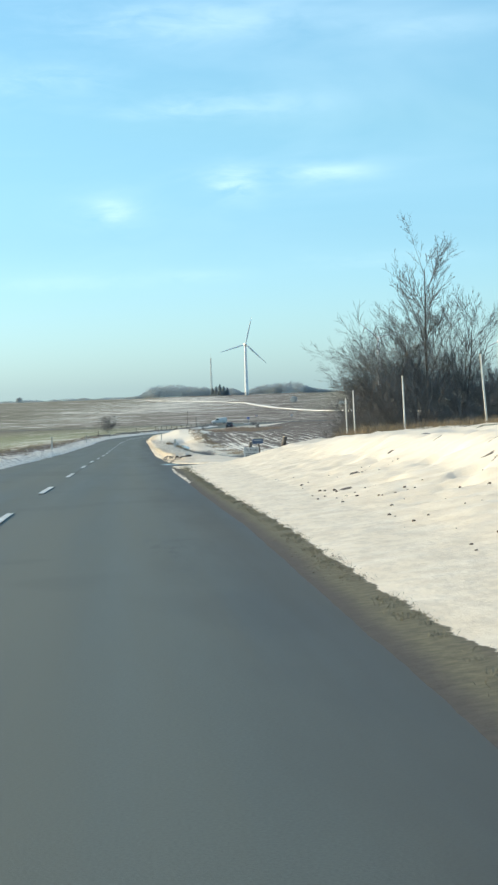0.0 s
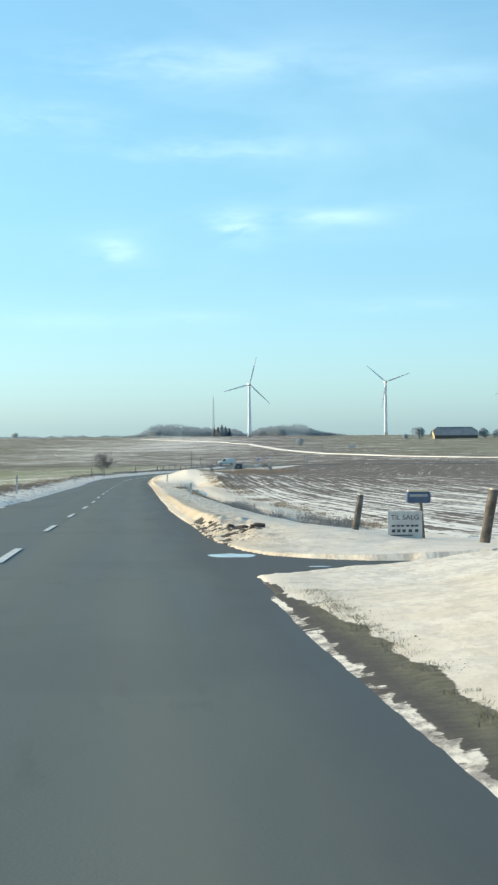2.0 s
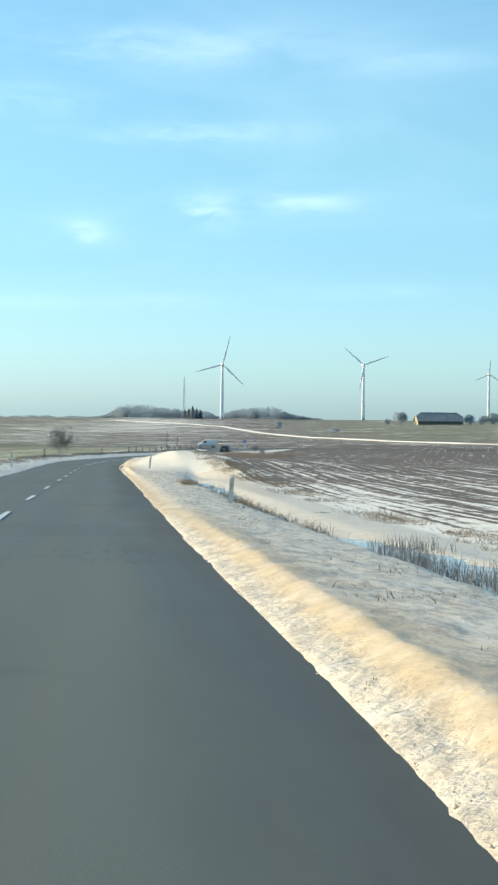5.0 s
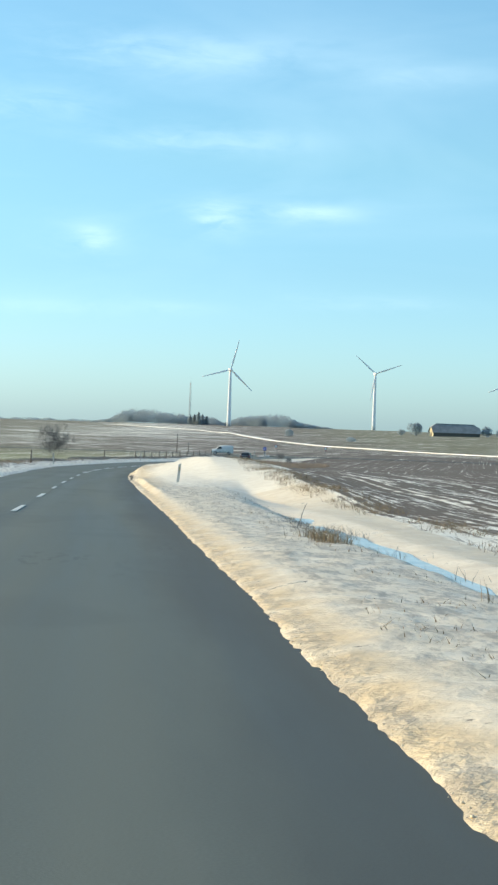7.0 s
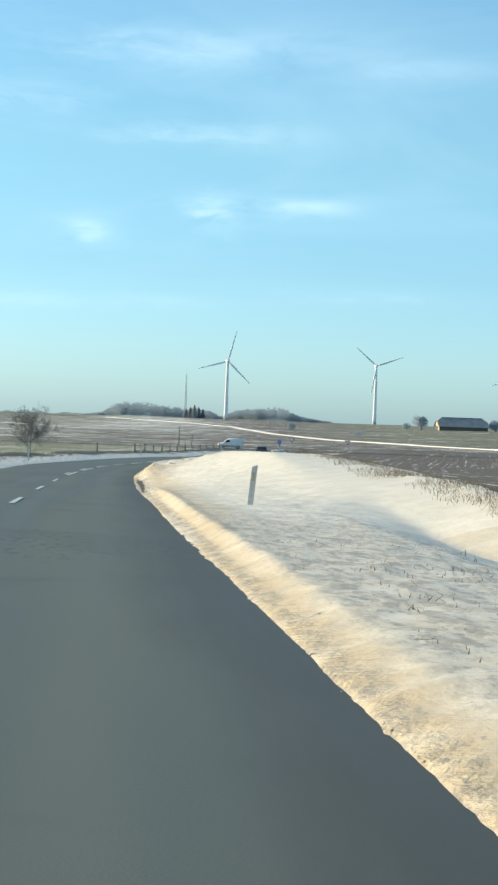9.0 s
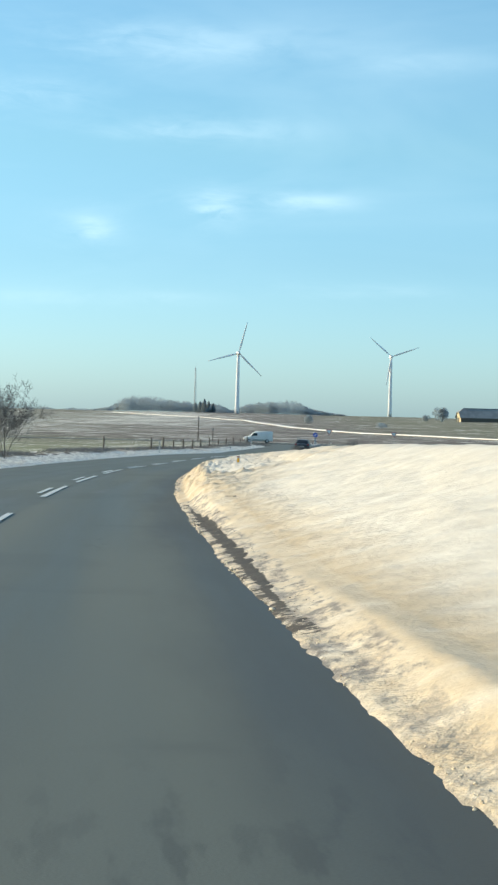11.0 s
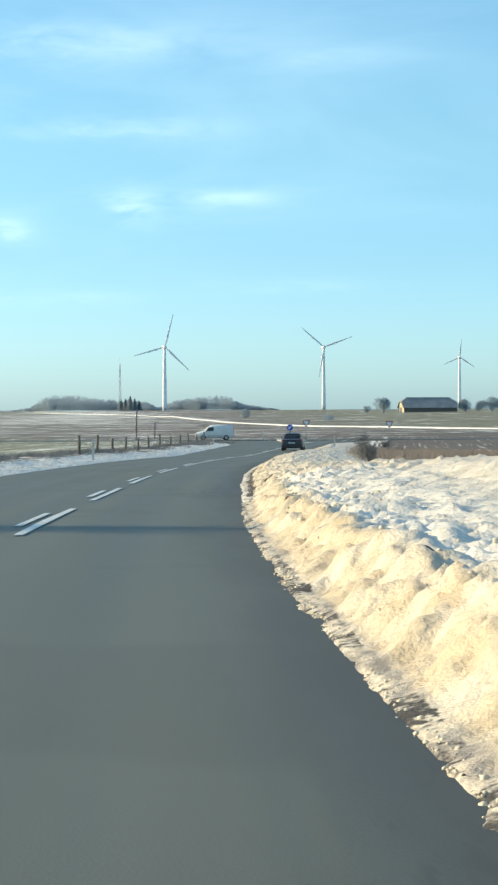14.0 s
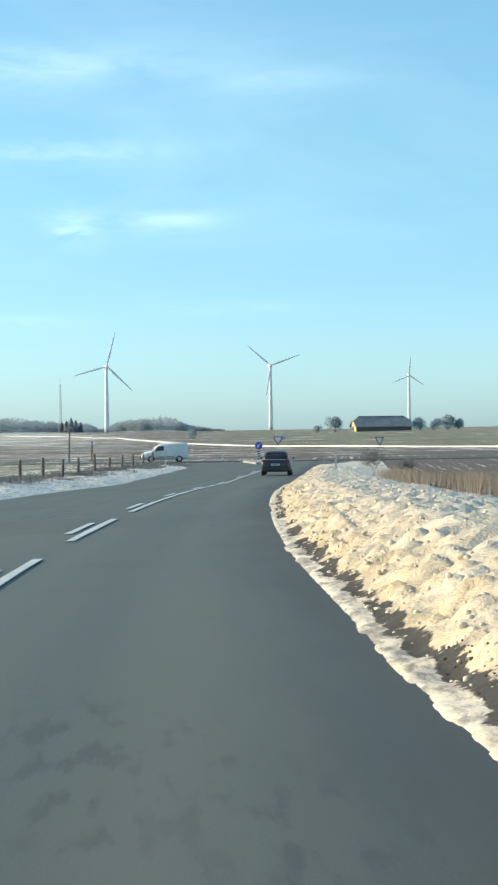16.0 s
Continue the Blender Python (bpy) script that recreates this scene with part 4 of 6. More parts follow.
def stripe(y0, y1, u, width, parent, name="center_dash"):
    verts, faces = [], []
    n = max(2, int((y1 - y0) / 2.0) + 1)
    ys = np.linspace(y0, y1, n)
    for k, y in enumerate(ys):
        w = width * (0.5 + 0.06 * math.sin(k * 2.7 + y))
        for o in (-w, w):
            verts.append(road_top(u + o, float(y)) + Vector((0, 0, 0.004)))
    for i in range(n - 1):
        faces.append((2 * i, 2 * i + 1, 2 * i + 3, 2 * i + 2))
    verts += [p - Vector((0, 0, 0.010)) for p in verts]
    m = 2 * n
    faces += [(0, m, m + 1, 1), (m - 2, m - 1, 2 * m - 1, 2 * m - 2)]
    for i in range(n - 1):
        faces += [(2 * i, 2 * i + 2, m + 2 * i + 2, m + 2 * i), (2 * i + 1, m + 2 * i + 1, m + 2 * i + 3, 2 * i + 3)]
    return mesh_object(name, verts, faces, PAINT_LINE, parent)


# five metres of paint and ten of gap, then a warning line of ten and five beside it
def run_y(dist):
    return float(np.interp(dist, ss, cy))


for dist in [41.3 + 15 * k for k in range(-2, 10)] + [195.7 + 15 * k for k in range(6)]:
    stripe(run_y(dist), run_y(dist + 5), CENTRE_U, 0.12, road)
for k in range(7):
    dist = 285.7 + 15 * k
    stripe(run_y(dist), run_y(dist + 10), CENTRE_U + 0.04, 0.13, road)
    stripe(run_y(dist + 2.75), run_y(dist + 7.75), CENTRE_U - 0.23, 0.12, road)
stripe(run_y(390.7), 500, CENTRE_U + 0.04, 0.13, road, "solid_line")
for k in range(7):
    y = run_y(393.4) + 14.8 * k
    stripe(y, y + 5, CENTRE_U - 0.23, 0.12, road)


def ice_patch(u0, y0, du, dy, skew, label):
    ring = []
    for k in range(60):
        a = 2 * math.pi * k / 60
        u = u0 + du * math.cos(a) * (1 + 0.05 * math.sin(3 * a))
        y = y0 + dy * math.sin(a) * (1 + 0.08 * math.cos(2 * a) + 0.06 * math.sin(5 * a)) - skew * (u - u0)
        ring.append(road_top(u, y) + Vector((0, 0, 0.004)))
    mid = sum(ring, Vector()) / len(ring)
    v, f = ring_loft([[p - Vector((0, 0, 0.006)) for p in ring], [p.lerp(mid, 0.10) for p in ring]])
    ob = mesh_object("ice_patch", v, f, ICE)
    tagged(ob, label, "ice", kind="structure")


ice_patch(1.44, 73.2, 0.36, 0.72, 0.0, "pale frozen puddle at the mouth of the track")
ice_patch(2.42, 69.75, 0.15, 0.10, 0.0, "thin strip of ice on the farm track")


def ditch_ice():
    """Frozen water along the bottom of the ditch, in separate pools."""
    rng = random.Random(4)
    for y0, y1, u0, w in ((91, 104, 5.35, 0.5), (107, 119, 5.35, 0.55), (122, 151, 5.3, 0.75), (177, 199.5, 4.80, 0.68), (200.5, 206, 5.15, 0.3)):
        ys = np.linspace(y0, y1, 18)
        left, right = [], []
        level = np.polyfit(ys - y0, [gz(float(line_x(y)) + u0, float(y)) for y in ys], 2)
        for k, y in enumerate(ys):
            t = math.sin(math.pi * k / 17) ** 0.4
            z = float(np.polyval(level, y - y0)) + 0.045 - 0.12 * (1 - t)
            for side, s in ((left, -1), (right, 1)):
                uu = u0 + s * max(0.03, w * t * rng.uniform(0.75, 1.1))
                side.append(Vector((float(line_x(y)) + uu, float(y), z)))
        ob = ribbon("ditch_ice", left, right, ICE, None, 0.14)
        tagged(ob, "pale blue ice along the bottom of the ditch", "ice", kind="structure")


ditch_ice()


# ---- bare trees ----
def tubes(segs, sides):
    verts, faces = [], []
    for p0, p1, r0, r1 in segs:
        d = (p1 - p0).normalized()
        a = d.orthogonal().normalized()
        b = d.cross(a)
        base = len(verts)
        for p, r in ((p0, r0), (p1, r1)):
            for k in range(sides):
                t = 2 * math.pi * k / sides
                verts.append(p + a * (r * math.cos(t)) + b * (r * math.sin(t)))
        for k in range(sides):
            c = (k + 1) % sides
            faces.append((base + k, base + c, base + sides + c, base + sides + k))
    return verts, faces


def limb(rng, p, d, length, r, level, out, bend=0.25, kids=(9, 6, 5), rise=0.12, lean=Vector((0, 0, 0)), fork=(0.45, 0.95), reach=(0.32, 0.55), slim=0.45):
    """Grows one limb and its branches; out[level] gathers pieces."""
    steps = 6 if level == 0 else (4 if level == 1 else 3)
    pts, rads = [p.copy()], [r]
    d = d.normalized()
    for k in range(steps):
        d = (d + Vector((rng.gauss(0, bend), rng.gauss(0, bend), rng.gauss(0, bend) * 0.6 + rise)) * 0.5 + lean * 0.3).normalized()
        p = p + d * (length / steps)
        pts.append(p.copy())
        rads.append(r * (1 - 0.85 * (k + 1) / steps) + 0.002)
    for k in range(steps):
        out[level].append((pts[k], pts[k + 1], rads[k], rads[k + 1]))
    if level >= len(kids):
        return
    for _ in range(kids[level]):
        f = rng.uniform(0.25 if level == 0 else 0.15, 1.0) * steps
        k = min(int(f), steps - 1)
        q = pts[k].lerp(pts[k + 1], f - k)
        axis = (pts[k + 1] - pts[k]).normalized()
        side = axis.orthogonal().normalized()
        side.rotate(Matrix.Rotation(rng.uniform(0, 6.283), 3, axis))
        ang = rng.uniform(*fork)
        nd = axis * math.cos(ang) + side * math.sin(ang)
        rr = (rads[k] + (rads[k + 1] - rads[k]) * (f - k)) * slim
        limb(rng, q, nd, length * rng.uniform(*reach) * (1.25 - 0.5 * f / steps), max(rr, 0.0035), level + 1, out, bend, kids, rise, lean, fork, reach, slim)


def bare_tree(name, place, height, seed, label, stems=1, spread=0.2, kids=(12, 7, 5), group="", lean=(0, 0, 0), twig=TWIG, thick=0.016, rise=0.12, bend=0.25, category="tree", fork=(0.45, 0.95), reach=(0.32, 0.55), slim=0.45):
    rng = random.Random(seed)
    out = {k: [] for k in range(len(kids) + 1)}
    for s in range(stems):
        d = Vector((rng.gauss(0, spread), rng.gauss(0, spread), 1.0))
        off = Vector((rng.gauss(0, 0.12), rng.gauss(0, 0.12), 0)) * (0 if stems == 1 else 1 + 0.05 * height)
        limb(rng, off - Vector((0, 0, 0.15)), d, height * (0.92 if stems == 1 else rng.uniform(0.66, 0.92)), height * thick / (stems ** 0.35), 0, out, bend=bend, kids=kids, lean=Vector(lean), rise=rise, fork=fork, reach=reach, slim=slim)
    ob = thing(name, place, label, category, group)
    n = len(out[0]) // stems
    for s in range(stems):
        v, f = tubes(out[0][s * n:(s + 1) * n], 7)
        mesh_object("trunk" if stems == 1 else "stem", v, f, BARK, ob, smooth=True)
    rest = [s for k in out if k >= 1 for s in out[k]]
    v, f = tubes(rest, 4)
    mesh_object("crown", v, f, twig, ob, "leafless crown of thin twigs")
    return ob


COPSE = "copse on the bank"
LONG = dict(fork=(0.35, 0.80), reach=(0.34, 0.58), slim=0.5)
bare_tree("tree", on_road(11.9, 74.8), 8.3, 4, "tall leafless tree above a roadside thicket", kids=(30, 11, 9), spread=0.0, group=COPSE, thick=0.0105, rise=0.18, bend=0.09, fork=(0.40, 0.85), reach=(0.22, 0.40), slim=0.5)
bare_tree("tree", on_road(13.5, 75.7), 6.2, 5, "leafless tree with upright limbs in a thicket", kids=(14, 8, 7), spread=0.06, group=COPSE, thick=0.012, rise=0.20, stems=2, bend=0.14, **LONG)
bare_tree("tree", on_road(15.8, 73.1), 6.0, 8, "leafless tree with upright limbs in a thicket", kids=(13, 8, 7), spread=0.08, group=COPSE, thick=0.012, rise=0.20, stems=2, bend=0.16, **LONG)
bare_tree("tree", on_road(18.7, 78.3), 6.5, 9, "leafless tree with upright limbs in a thicket", kids=(14, 8, 7), spread=0.08, group=COPSE, thick=0.014, bend=0.18, **LONG)
for k, (u, y, h, lean) in enumerate([(10.8, 74.4, 5.2, -0.10), (11.3, 76.1, 5.8, -0.06), (10.3, 75.7, 4.4, -0.14), (10.1, 73.5, 3.4, -0.16), (12.5, 75.3, 4.7, 0.05), (11.2, 73.1, 4.0, -0.08), (13.2, 73.5, 3.4, 0.0), (14.4, 74.8, 3.7, 0.05), (15.3, 76.1, 3.6, 0.0), (16.9, 74.0, 4.0, 0.0),
                                      (9.4, 75.3, 2.3, -0.12), (10.4, 72.8, 2.2, -0.05), (12.0, 72.6, 2.1, 0.0), (13.6, 72.6, 2.0, 0.0), (15.0, 72.4, 2.1, 0.0), (16.5, 72.6, 2.2, 0.0), (8.9, 77.0, 1.7, -0.10), (17.9, 73.0, 2.5, 0.0)]):
    bare_tree("shrub", on_road(u, y), h, 20 + k, "dense leafless shrub with tangled grey twigs", stems=9, spread=0.34, kids=(10, 7, 6), group=COPSE, lean=(lean, 0, 0), thick=0.008, rise=0.06, bend=0.20, category="shrub", **LONG)
bare_tree("hedge_tree", Vector((-25.0, 334.0, gz(-25.0, 334.0))), 4.1, 61, "small windswept leafless thorn tree on the snowy verge", stems=5, spread=0.20, kids=(14, 9, 7), lean=(0.03, 0, 0), thick=0.0062, reach=(0.32, 0.52), slim=0.5)
bare_tree("shrub", on_road(5.6, 456.0), 1.5, 71, "low dark leafless bush on the verge", stems=14, spread=0.4, kids=(9, 7), rise=0.05, thick=0.007, category="shrub")
bare_tree("shrub", on_road(7.6, 450.0), 1.2, 72, "low dark leafless bush on the verge", stems=14, spread=0.45, kids=(9, 7), rise=0.05, thick=0.007, category="shrub")
bare_tree("shrub", on_road(5.8, 371.0), 1.0, 73, "low dark leafless bush on the verge", stems=14, spread=0.3, kids=(9, 8), rise=0.1, thick=0.007, category="shrub")


def clump_crown(rng, verts, faces, centre, rx, rz, count, size):
    """Adds many small slanted leaves of twigs within a rounded, ragged outline."""
    for _ in range(count):
        t, f = rng.uniform(0, 6.283), rng.uniform(-0.55, 1.0)
        r = (1 - f * f) ** 0.5 * rng.uniform(0.35, 1.08)
        p = centre + Vector((rx * r * math.cos(t), rx * r * math.sin(t), rz * f * rng.uniform(0.6, 1.08)))
        a = Vector((rng.gauss(0, 1), rng.gauss(0, 1), rng.gauss(0, 0.7))).normalized() * size * rng.uniform(0.5, 1.3)
        b = Vector((rng.gauss(0, 1), rng.gauss(0, 1), rng.gauss(0, 1))).normalized() * size * rng.uniform(0.3, 0.9)
        i = len(verts)
        verts += [p - a, p + b, p + a, p - b * 0.7]
        faces.append((i, i + 1, i + 2, i + 3))


def far_bush(x, y, h, w, seed, label, material=HAZE_TWIG, base=None):
    rng = random.Random(seed)
    z = gz(x, y) if base is None else base
    ob = thing("far_tree", Vector((x, y, z)), label, "tree", "trees far over the fields")
    bm = bmesh.new()
    for s in range(4):
        rod(bm, (rng.gauss(0, w * 0.06), 0, -0.3), (rng.gauss(0, w * 0.2), rng.gauss(0, w * 0.1), h * 0.6), h * 0.035, h * 0.012, 6)
    part("trunk", bm, material, ob)
    v, f = [], []
    for c in range(5):
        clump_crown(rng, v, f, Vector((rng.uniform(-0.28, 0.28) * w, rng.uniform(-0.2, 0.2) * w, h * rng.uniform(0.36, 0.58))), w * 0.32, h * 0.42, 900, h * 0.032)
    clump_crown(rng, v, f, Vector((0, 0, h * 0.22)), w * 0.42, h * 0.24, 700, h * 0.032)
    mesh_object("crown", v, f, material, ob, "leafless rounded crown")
    return ob


far_bush(26.7, 1081, 4.2, 5.2, 1, "grey leafless bush in a far field")
far_bush(48.0, 950, 2.6, 5.5, 2, "grey leafless bush in a far field")
far_bush(112.5, 1296, 8.5, 9.0, 3, "grey leafless farmyard tree beside a barn")
far_bush(104.5, 1300, 4.0, 5.0, 12, "grey leafless farmyard tree beside a barn")
for k, (x, h, w) in enumerate([(156.5, 7.0, 9.0), (164.0, 6.0, 8.0), (171.0, 8.0, 9.5), (176.5, 6.0, 7.0)]):
    far_bush(x, 1292, h, w, 4 + k, "grey leafless farmyard tree beside a barn")
far_bush(-195.0, 1590, 5.0, 6.0, 10, "lone grey leafless tree on the far rise")


def far_wood():
    """The woods on the skyline: too many trees to count."""
    rng = random.Random(77)
    v, f = [], []
    tops = lambda x: float(np.interp(x, [-120, -96, -88, -78, -60, -50, -42, -34, -20, -12, -4, 4, 14, 28, 38, 46, 54, 66, 84], [0, 2.5, 8.0, 11.5, 11.0, 8.5, 8.8, 7.5, 7.5, 6.0, 1.5, 5.0, 8.5, 9.0, 11.0, 10.0, 5.5, 3.0, 0.5]))
    for k in range(330):
        x = rng.uniform(-108, 84)
        h = tops(x) * rng.uniform(0.78, 1.06)
        if h < 1.0:
            continue
        y = 1650 + rng.uniform(-22, 30)
        z = gz(x, y)
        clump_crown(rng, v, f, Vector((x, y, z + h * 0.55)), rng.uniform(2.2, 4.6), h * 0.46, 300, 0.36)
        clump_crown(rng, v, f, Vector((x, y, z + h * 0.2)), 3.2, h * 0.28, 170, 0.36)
    ob = mesh_object("far_wood", v, f, HAZE_TWIG)
    tagged(ob, "grey leafless winter wood on the skyline", "wood", kind="stuff")
    v, f = [], []
    for k in range(150):
        x = rng.uniform(300, 900)
        y = 2050 + rng.uniform(-30, 30)
        h = rng.uniform(2, 4.5)
        clump_crown(rng, v, f, Vector((x, y, gz(x, y) + h * 0.5)), 6.0, h * 0.5, 110, 0.8)
    for k in range(260):
        x = rng.uniform(-700, -115)
        y = 1900 + rng.uniform(-30, 30)
        h = rng.uniform(1.0, 3.5)
        clump_crown(rng, v, f, Vector((x, y, gz(x, y) + h * 0.5)), 6.0, h * 0.5, 90, 0.8)
    ob = mesh_object("far_hedgerow", v, f, HAZE_TWIG)
    tagged(ob, "grey hedgerows on the far skyline", "hedgerow", kind="stuff")


far_wood()


def spruce(x, y, h, seed):
    rng = random.Random(seed)
    ob = thing("spruce", Vector((x, y, gz(x, y))), "hazy spruce rising above the far wood", "tree", "spruces in the far wood")
    bm = bmesh.new()
    rod(bm, (0, 0, -0.3), (0, 0, h * 0.95), h * 0.02, 0.03, 7)
    part("trunk", bm, BARK, ob)
    v, f = [], []
    for k in range(2600):
        t = rng.uniform(0.04, 1.0) ** 1.3
        r = (1 - t) ** 0.85 * h * 0.46 * rng.uniform(0.2, 1.0) + 0.1
        a = rng.uniform(0, 6.283)
        p = Vector((r * math.cos(a), r * math.sin(a), t * h - r * 0.2))
        o = Vector((math.cos(a), math.sin(a), -0.35)) * 0.5
        s = Vector((-math.sin(a), math.cos(a), 0)) * 0.22
        i = len(v)
        v += [p - o * 0.4 - s, p - o * 0.4 + s, p + o]
        f.append((i, i + 1, i + 2))
    mesh_object("crown", v, f, NEEDLES, ob, "needles paled and blued for distance haze")


for x, y, h, seed in ((-23.7, 1618, 10.0, 5), (-27.0, 1622, 8.2, 6), (-20.6, 1624, 8.4, 7), (-17.4, 1626, 6.8, 8), (-30.2, 1624, 7.2, 9)):
    spruce(x, y, h, seed)


# ---- wind turbines, mast ----
def wind_turbine(x, y, hub, radius, angles, label, yaw=8.0):
    ob = thing("wind_turbine", Vector((x, y, gz(x, y))), label, "wind turbine", "turbines on the rise", radians(yaw))
    rings = []
    for k in range(9):
        t = k / 8
        r = 1.65 * (1 - t) + 0.95 * t
        rings.append([Vector((r * math.cos(a), r * math.sin(a), -0.5 + t * (hub - 0.6))) for a in np.linspace(0, 2 * math.pi, 20, endpoint=False)])
    v, f = ring_loft(rings)
    mesh_object("tower", v, f, WHITE_STEEL, ob, "white tapered steel tower", smooth=True)
    bm = bmesh.new()
    box(bm, (2.3, 6.4, 2.4), (0, 1.6, hub), 0.45)
    part("nacelle", bm, WHITE_STEEL, ob, "white housing behind the rotor")
    bm = bmesh.new()
    bmesh.ops.create_uvsphere(bm, u_segments=14, v_segments=8, radius=1.15, matrix=Matrix.Translation((0, -2.3, hub)) @ Matrix.Diagonal((1, 1.2, 1, 1)))
    part("hub", bm, WHITE_STEEL, ob, smooth=True)
    for a in angles:
        rings = []
        for k in range(9):
            t = k / 8
            chord = 0.84 * (0.5 + 1.35 * min(t / 0.18, 1.0)) * (1 - 0.72 * max(0, (t - 0.18) / 0.82))
            twist = radians(24 * (1 - t))
            ring = []
            for q in np.linspace(0, 2 * math.pi, 10, endpoint=False):
                px, py = chord * 0.5 * math.cos(q), 0.16 * chord * math.sin(q) + 0.05
                ring.append(Vector((px * math.cos(twist) - py * math.sin(twist), px * math.sin(twist) + py * math.cos(twist) - 0.9 * t * t, 0.6 + t * (radius - 0.6))))
            rings.append(ring)
        v, f = ring_loft(rings)
        blade = mesh_object("blade", v, f, WHITE_STEEL, ob, smooth=True)
        blade.matrix_basis = Matrix.Translation((0, -2.3, hub)) @ Matrix.Rotation(radians(a), 4, "Y")
    bm = bmesh.new()
    box(bm, (0.9, 0.12, 2.1), (0, -1.66, 1.0), 0.03)
    part("tower_door", bm, GREY_STEEL, ob)
    return ob


wind_turbine(-0.4, 1548, 42.5, 22.5, (14, 134, 254), "white three-bladed wind turbine on a low rise")
wind_turbine(120.5, 1695, 47.0, 22.5, (-50, 70, 190), "white three-bladed wind turbine behind a field", 4)
wind_turbine(255.0, 1880, 46.0, 15.0, (5, 125, 245), "smaller white three-bladed wind turbine far behind a barn", -4)


def lattice_mast(x, y, h):
    ob = thing("lattice_mast", Vector((x, y, gz(x, y))), "thin grey lattice radio mast above the wood", "mast")
    legs = [(1.1 * math.cos(a), 1.1 * math.sin(a)) for a in (0.3, 2.4, 4.5)]
    for lx, ly in legs:
        bm = bmesh.new()
        rod(bm, (lx, ly, -0.4), (lx * 0.35, ly * 0.35, h), 0.16, 0.10, 6)
        part("leg", bm, GREY_STEEL, ob)
    bm = bmesh.new()
    for k in range(14):
        t0, t1 = k / 14, (k + 1) / 14
        for i in range(3):
            a, b = legs[i], legs[(i + 1) % 3]
            s0, s1 = 1 - 0.65 * t0, 1 - 0.65 * t1
            rod(bm, (a[0] * s0, a[1] * s0, t0 * h), (b[0] * s1, b[1] * s1, t1 * h), 0.06, 0.06, 4)
    part("bracing", bm, GREY_STEEL, ob)
    bm = bmesh.new()
    rod(bm, (0, 0, h - 0.5), (0, 0, h + 4), 0.09, 0.04, 6)
    part("antenna", bm, GREY_STEEL, ob)


lattice_mast(-31.0, 1630, 33)


# ---- barn ----
def barn():
    x0, y0 = 122.0, 1281.0
    ob = thing("barn", Vector((x0, y0, gz(x0 + 12, y0) - 0.2)), "long dark-roofed barn with a yellow gable wall", "barn", rz=radians(6))
    L, W, eave, ridge = 29.0, 12.0, 2.6, 7.6
    for name, size, c in (("wall", (L, 0.35, eave), (L / 2, 0.18, eave / 2)), ("wall", (L, 0.35, eave), (L / 2, W - 0.18, eave / 2))):
        bm = bmesh.new()
        box(bm, size, c, 0.02)
        part(name, bm, OLD_WOOD, ob, "dark long wall")
    zc = eave + (ridge - eave) * 0.55
    for x in (0.0, L):
        ring = [(x, 0.36, 0), (x, W - 0.36, 0), (x, W - 0.36, eave), (x, W * 0.5 + (W / 2 - 0.36) * 0.45, zc), (x, W * 0.5 - (W / 2 - 0.36) * 0.45, zc), (x, 0.36, eave)]
        other = [(x + (0.35 if x == 0 else -0.35), b, c) for _, b, c in ring]
        v, f = ring_loft([ring, other])
        mesh_object("gable_wall", v, f, YELLOW_WALL, ob, "sunlit yellow gable wall")
    o = 0.6
    # half-hipped roof in sheets, each with its thickness
    ymid = W / 2
    slabs = [
        [(-o, -o, eave - 0.3), (L + o, -o, eave - 0.3), (L + o, ymid - 2.7, zc), (L - 2.6, ymid, ridge), (2.6, ymid, ridge), (-o, ymid - 2.7, zc)],
        [(-o, W + o, eave - 0.3), (L + o, W + o, eave - 0.3), (L + o, ymid + 2.7, zc), (L - 2.6, ymid, ridge), (2.6, ymid, ridge), (-o, ymid + 2.7, zc)][::-1],
        [(-o, ymid - 2.7, zc), (2.6, ymid, ridge), (-o, ymid + 2.7, zc)],
        [(L + o, ymid + 2.7, zc), (L - 2.6, ymid, ridge), (L + o, ymid - 2.7, zc)],
    ]
    for ring in slabs:
        v, f = ring_loft([[Vector(p) for p in ring], [Vector(p) + Vector((0, 0, 0.25)) for p in ring]])
        mesh_object("roof", v, f, DARK_ROOF, ob, "dark sheet roof slope")
    bm = bmesh.new()
    box(bm, (L - 5.2, 0.5, 0.18), (L / 2, ymid, ridge + 0.3), 0.05)
    part("ridge_cap", bm, DARK_ROOF, ob)
    bm = bmesh.new()
    box(bm, (0.12, 2.6, 2.5), (-0.07, ymid, 1.25), 0.02)
    part("door", bm, OLD_WOOD, ob, "dark wooden barn door")


barn()


# ---- posts and signs by the road ----
def delineator():
    ob = thing("delineator_post", (0, 0, 0), "white plastic roadside marker post in snow", "marker post", "marker posts along the road")
    v, f = [], []
    ring0 = [(-0.06, -0.035, -0.25), (0.06, -0.035, -0.25), (0.045, 0.045, -0.25), (-0.045, 0.045, -0.25)]
    ring1 = [(x, y, 0.93) for x, y, _ in ring0]
    ring2 = [(-0.06, -0.035, 1.0), (0.06, -0.035, 1.06), (0.045, 0.045, 1.05), (-0.045, 0.045, 1.0)]
    v, f = ring_loft([ring0, ring1, ring2])
    mesh_object("post", v, f, WHITE_PLASTIC, ob)
    bm = bmesh.new()
    box(bm, (0.065, 0.012, 0.18), (0, -0.042, 0.80), 0.003)
    part("reflector", bm, DULL_LENS, ob, "small dulled amber reflector")
    return ob


MARK = delineator()
MARK.matrix_basis = Matrix.Translation(on_road(3.44, 159.2, -0.34)) @ Matrix.Rotation(radians(4), 4, "Y")
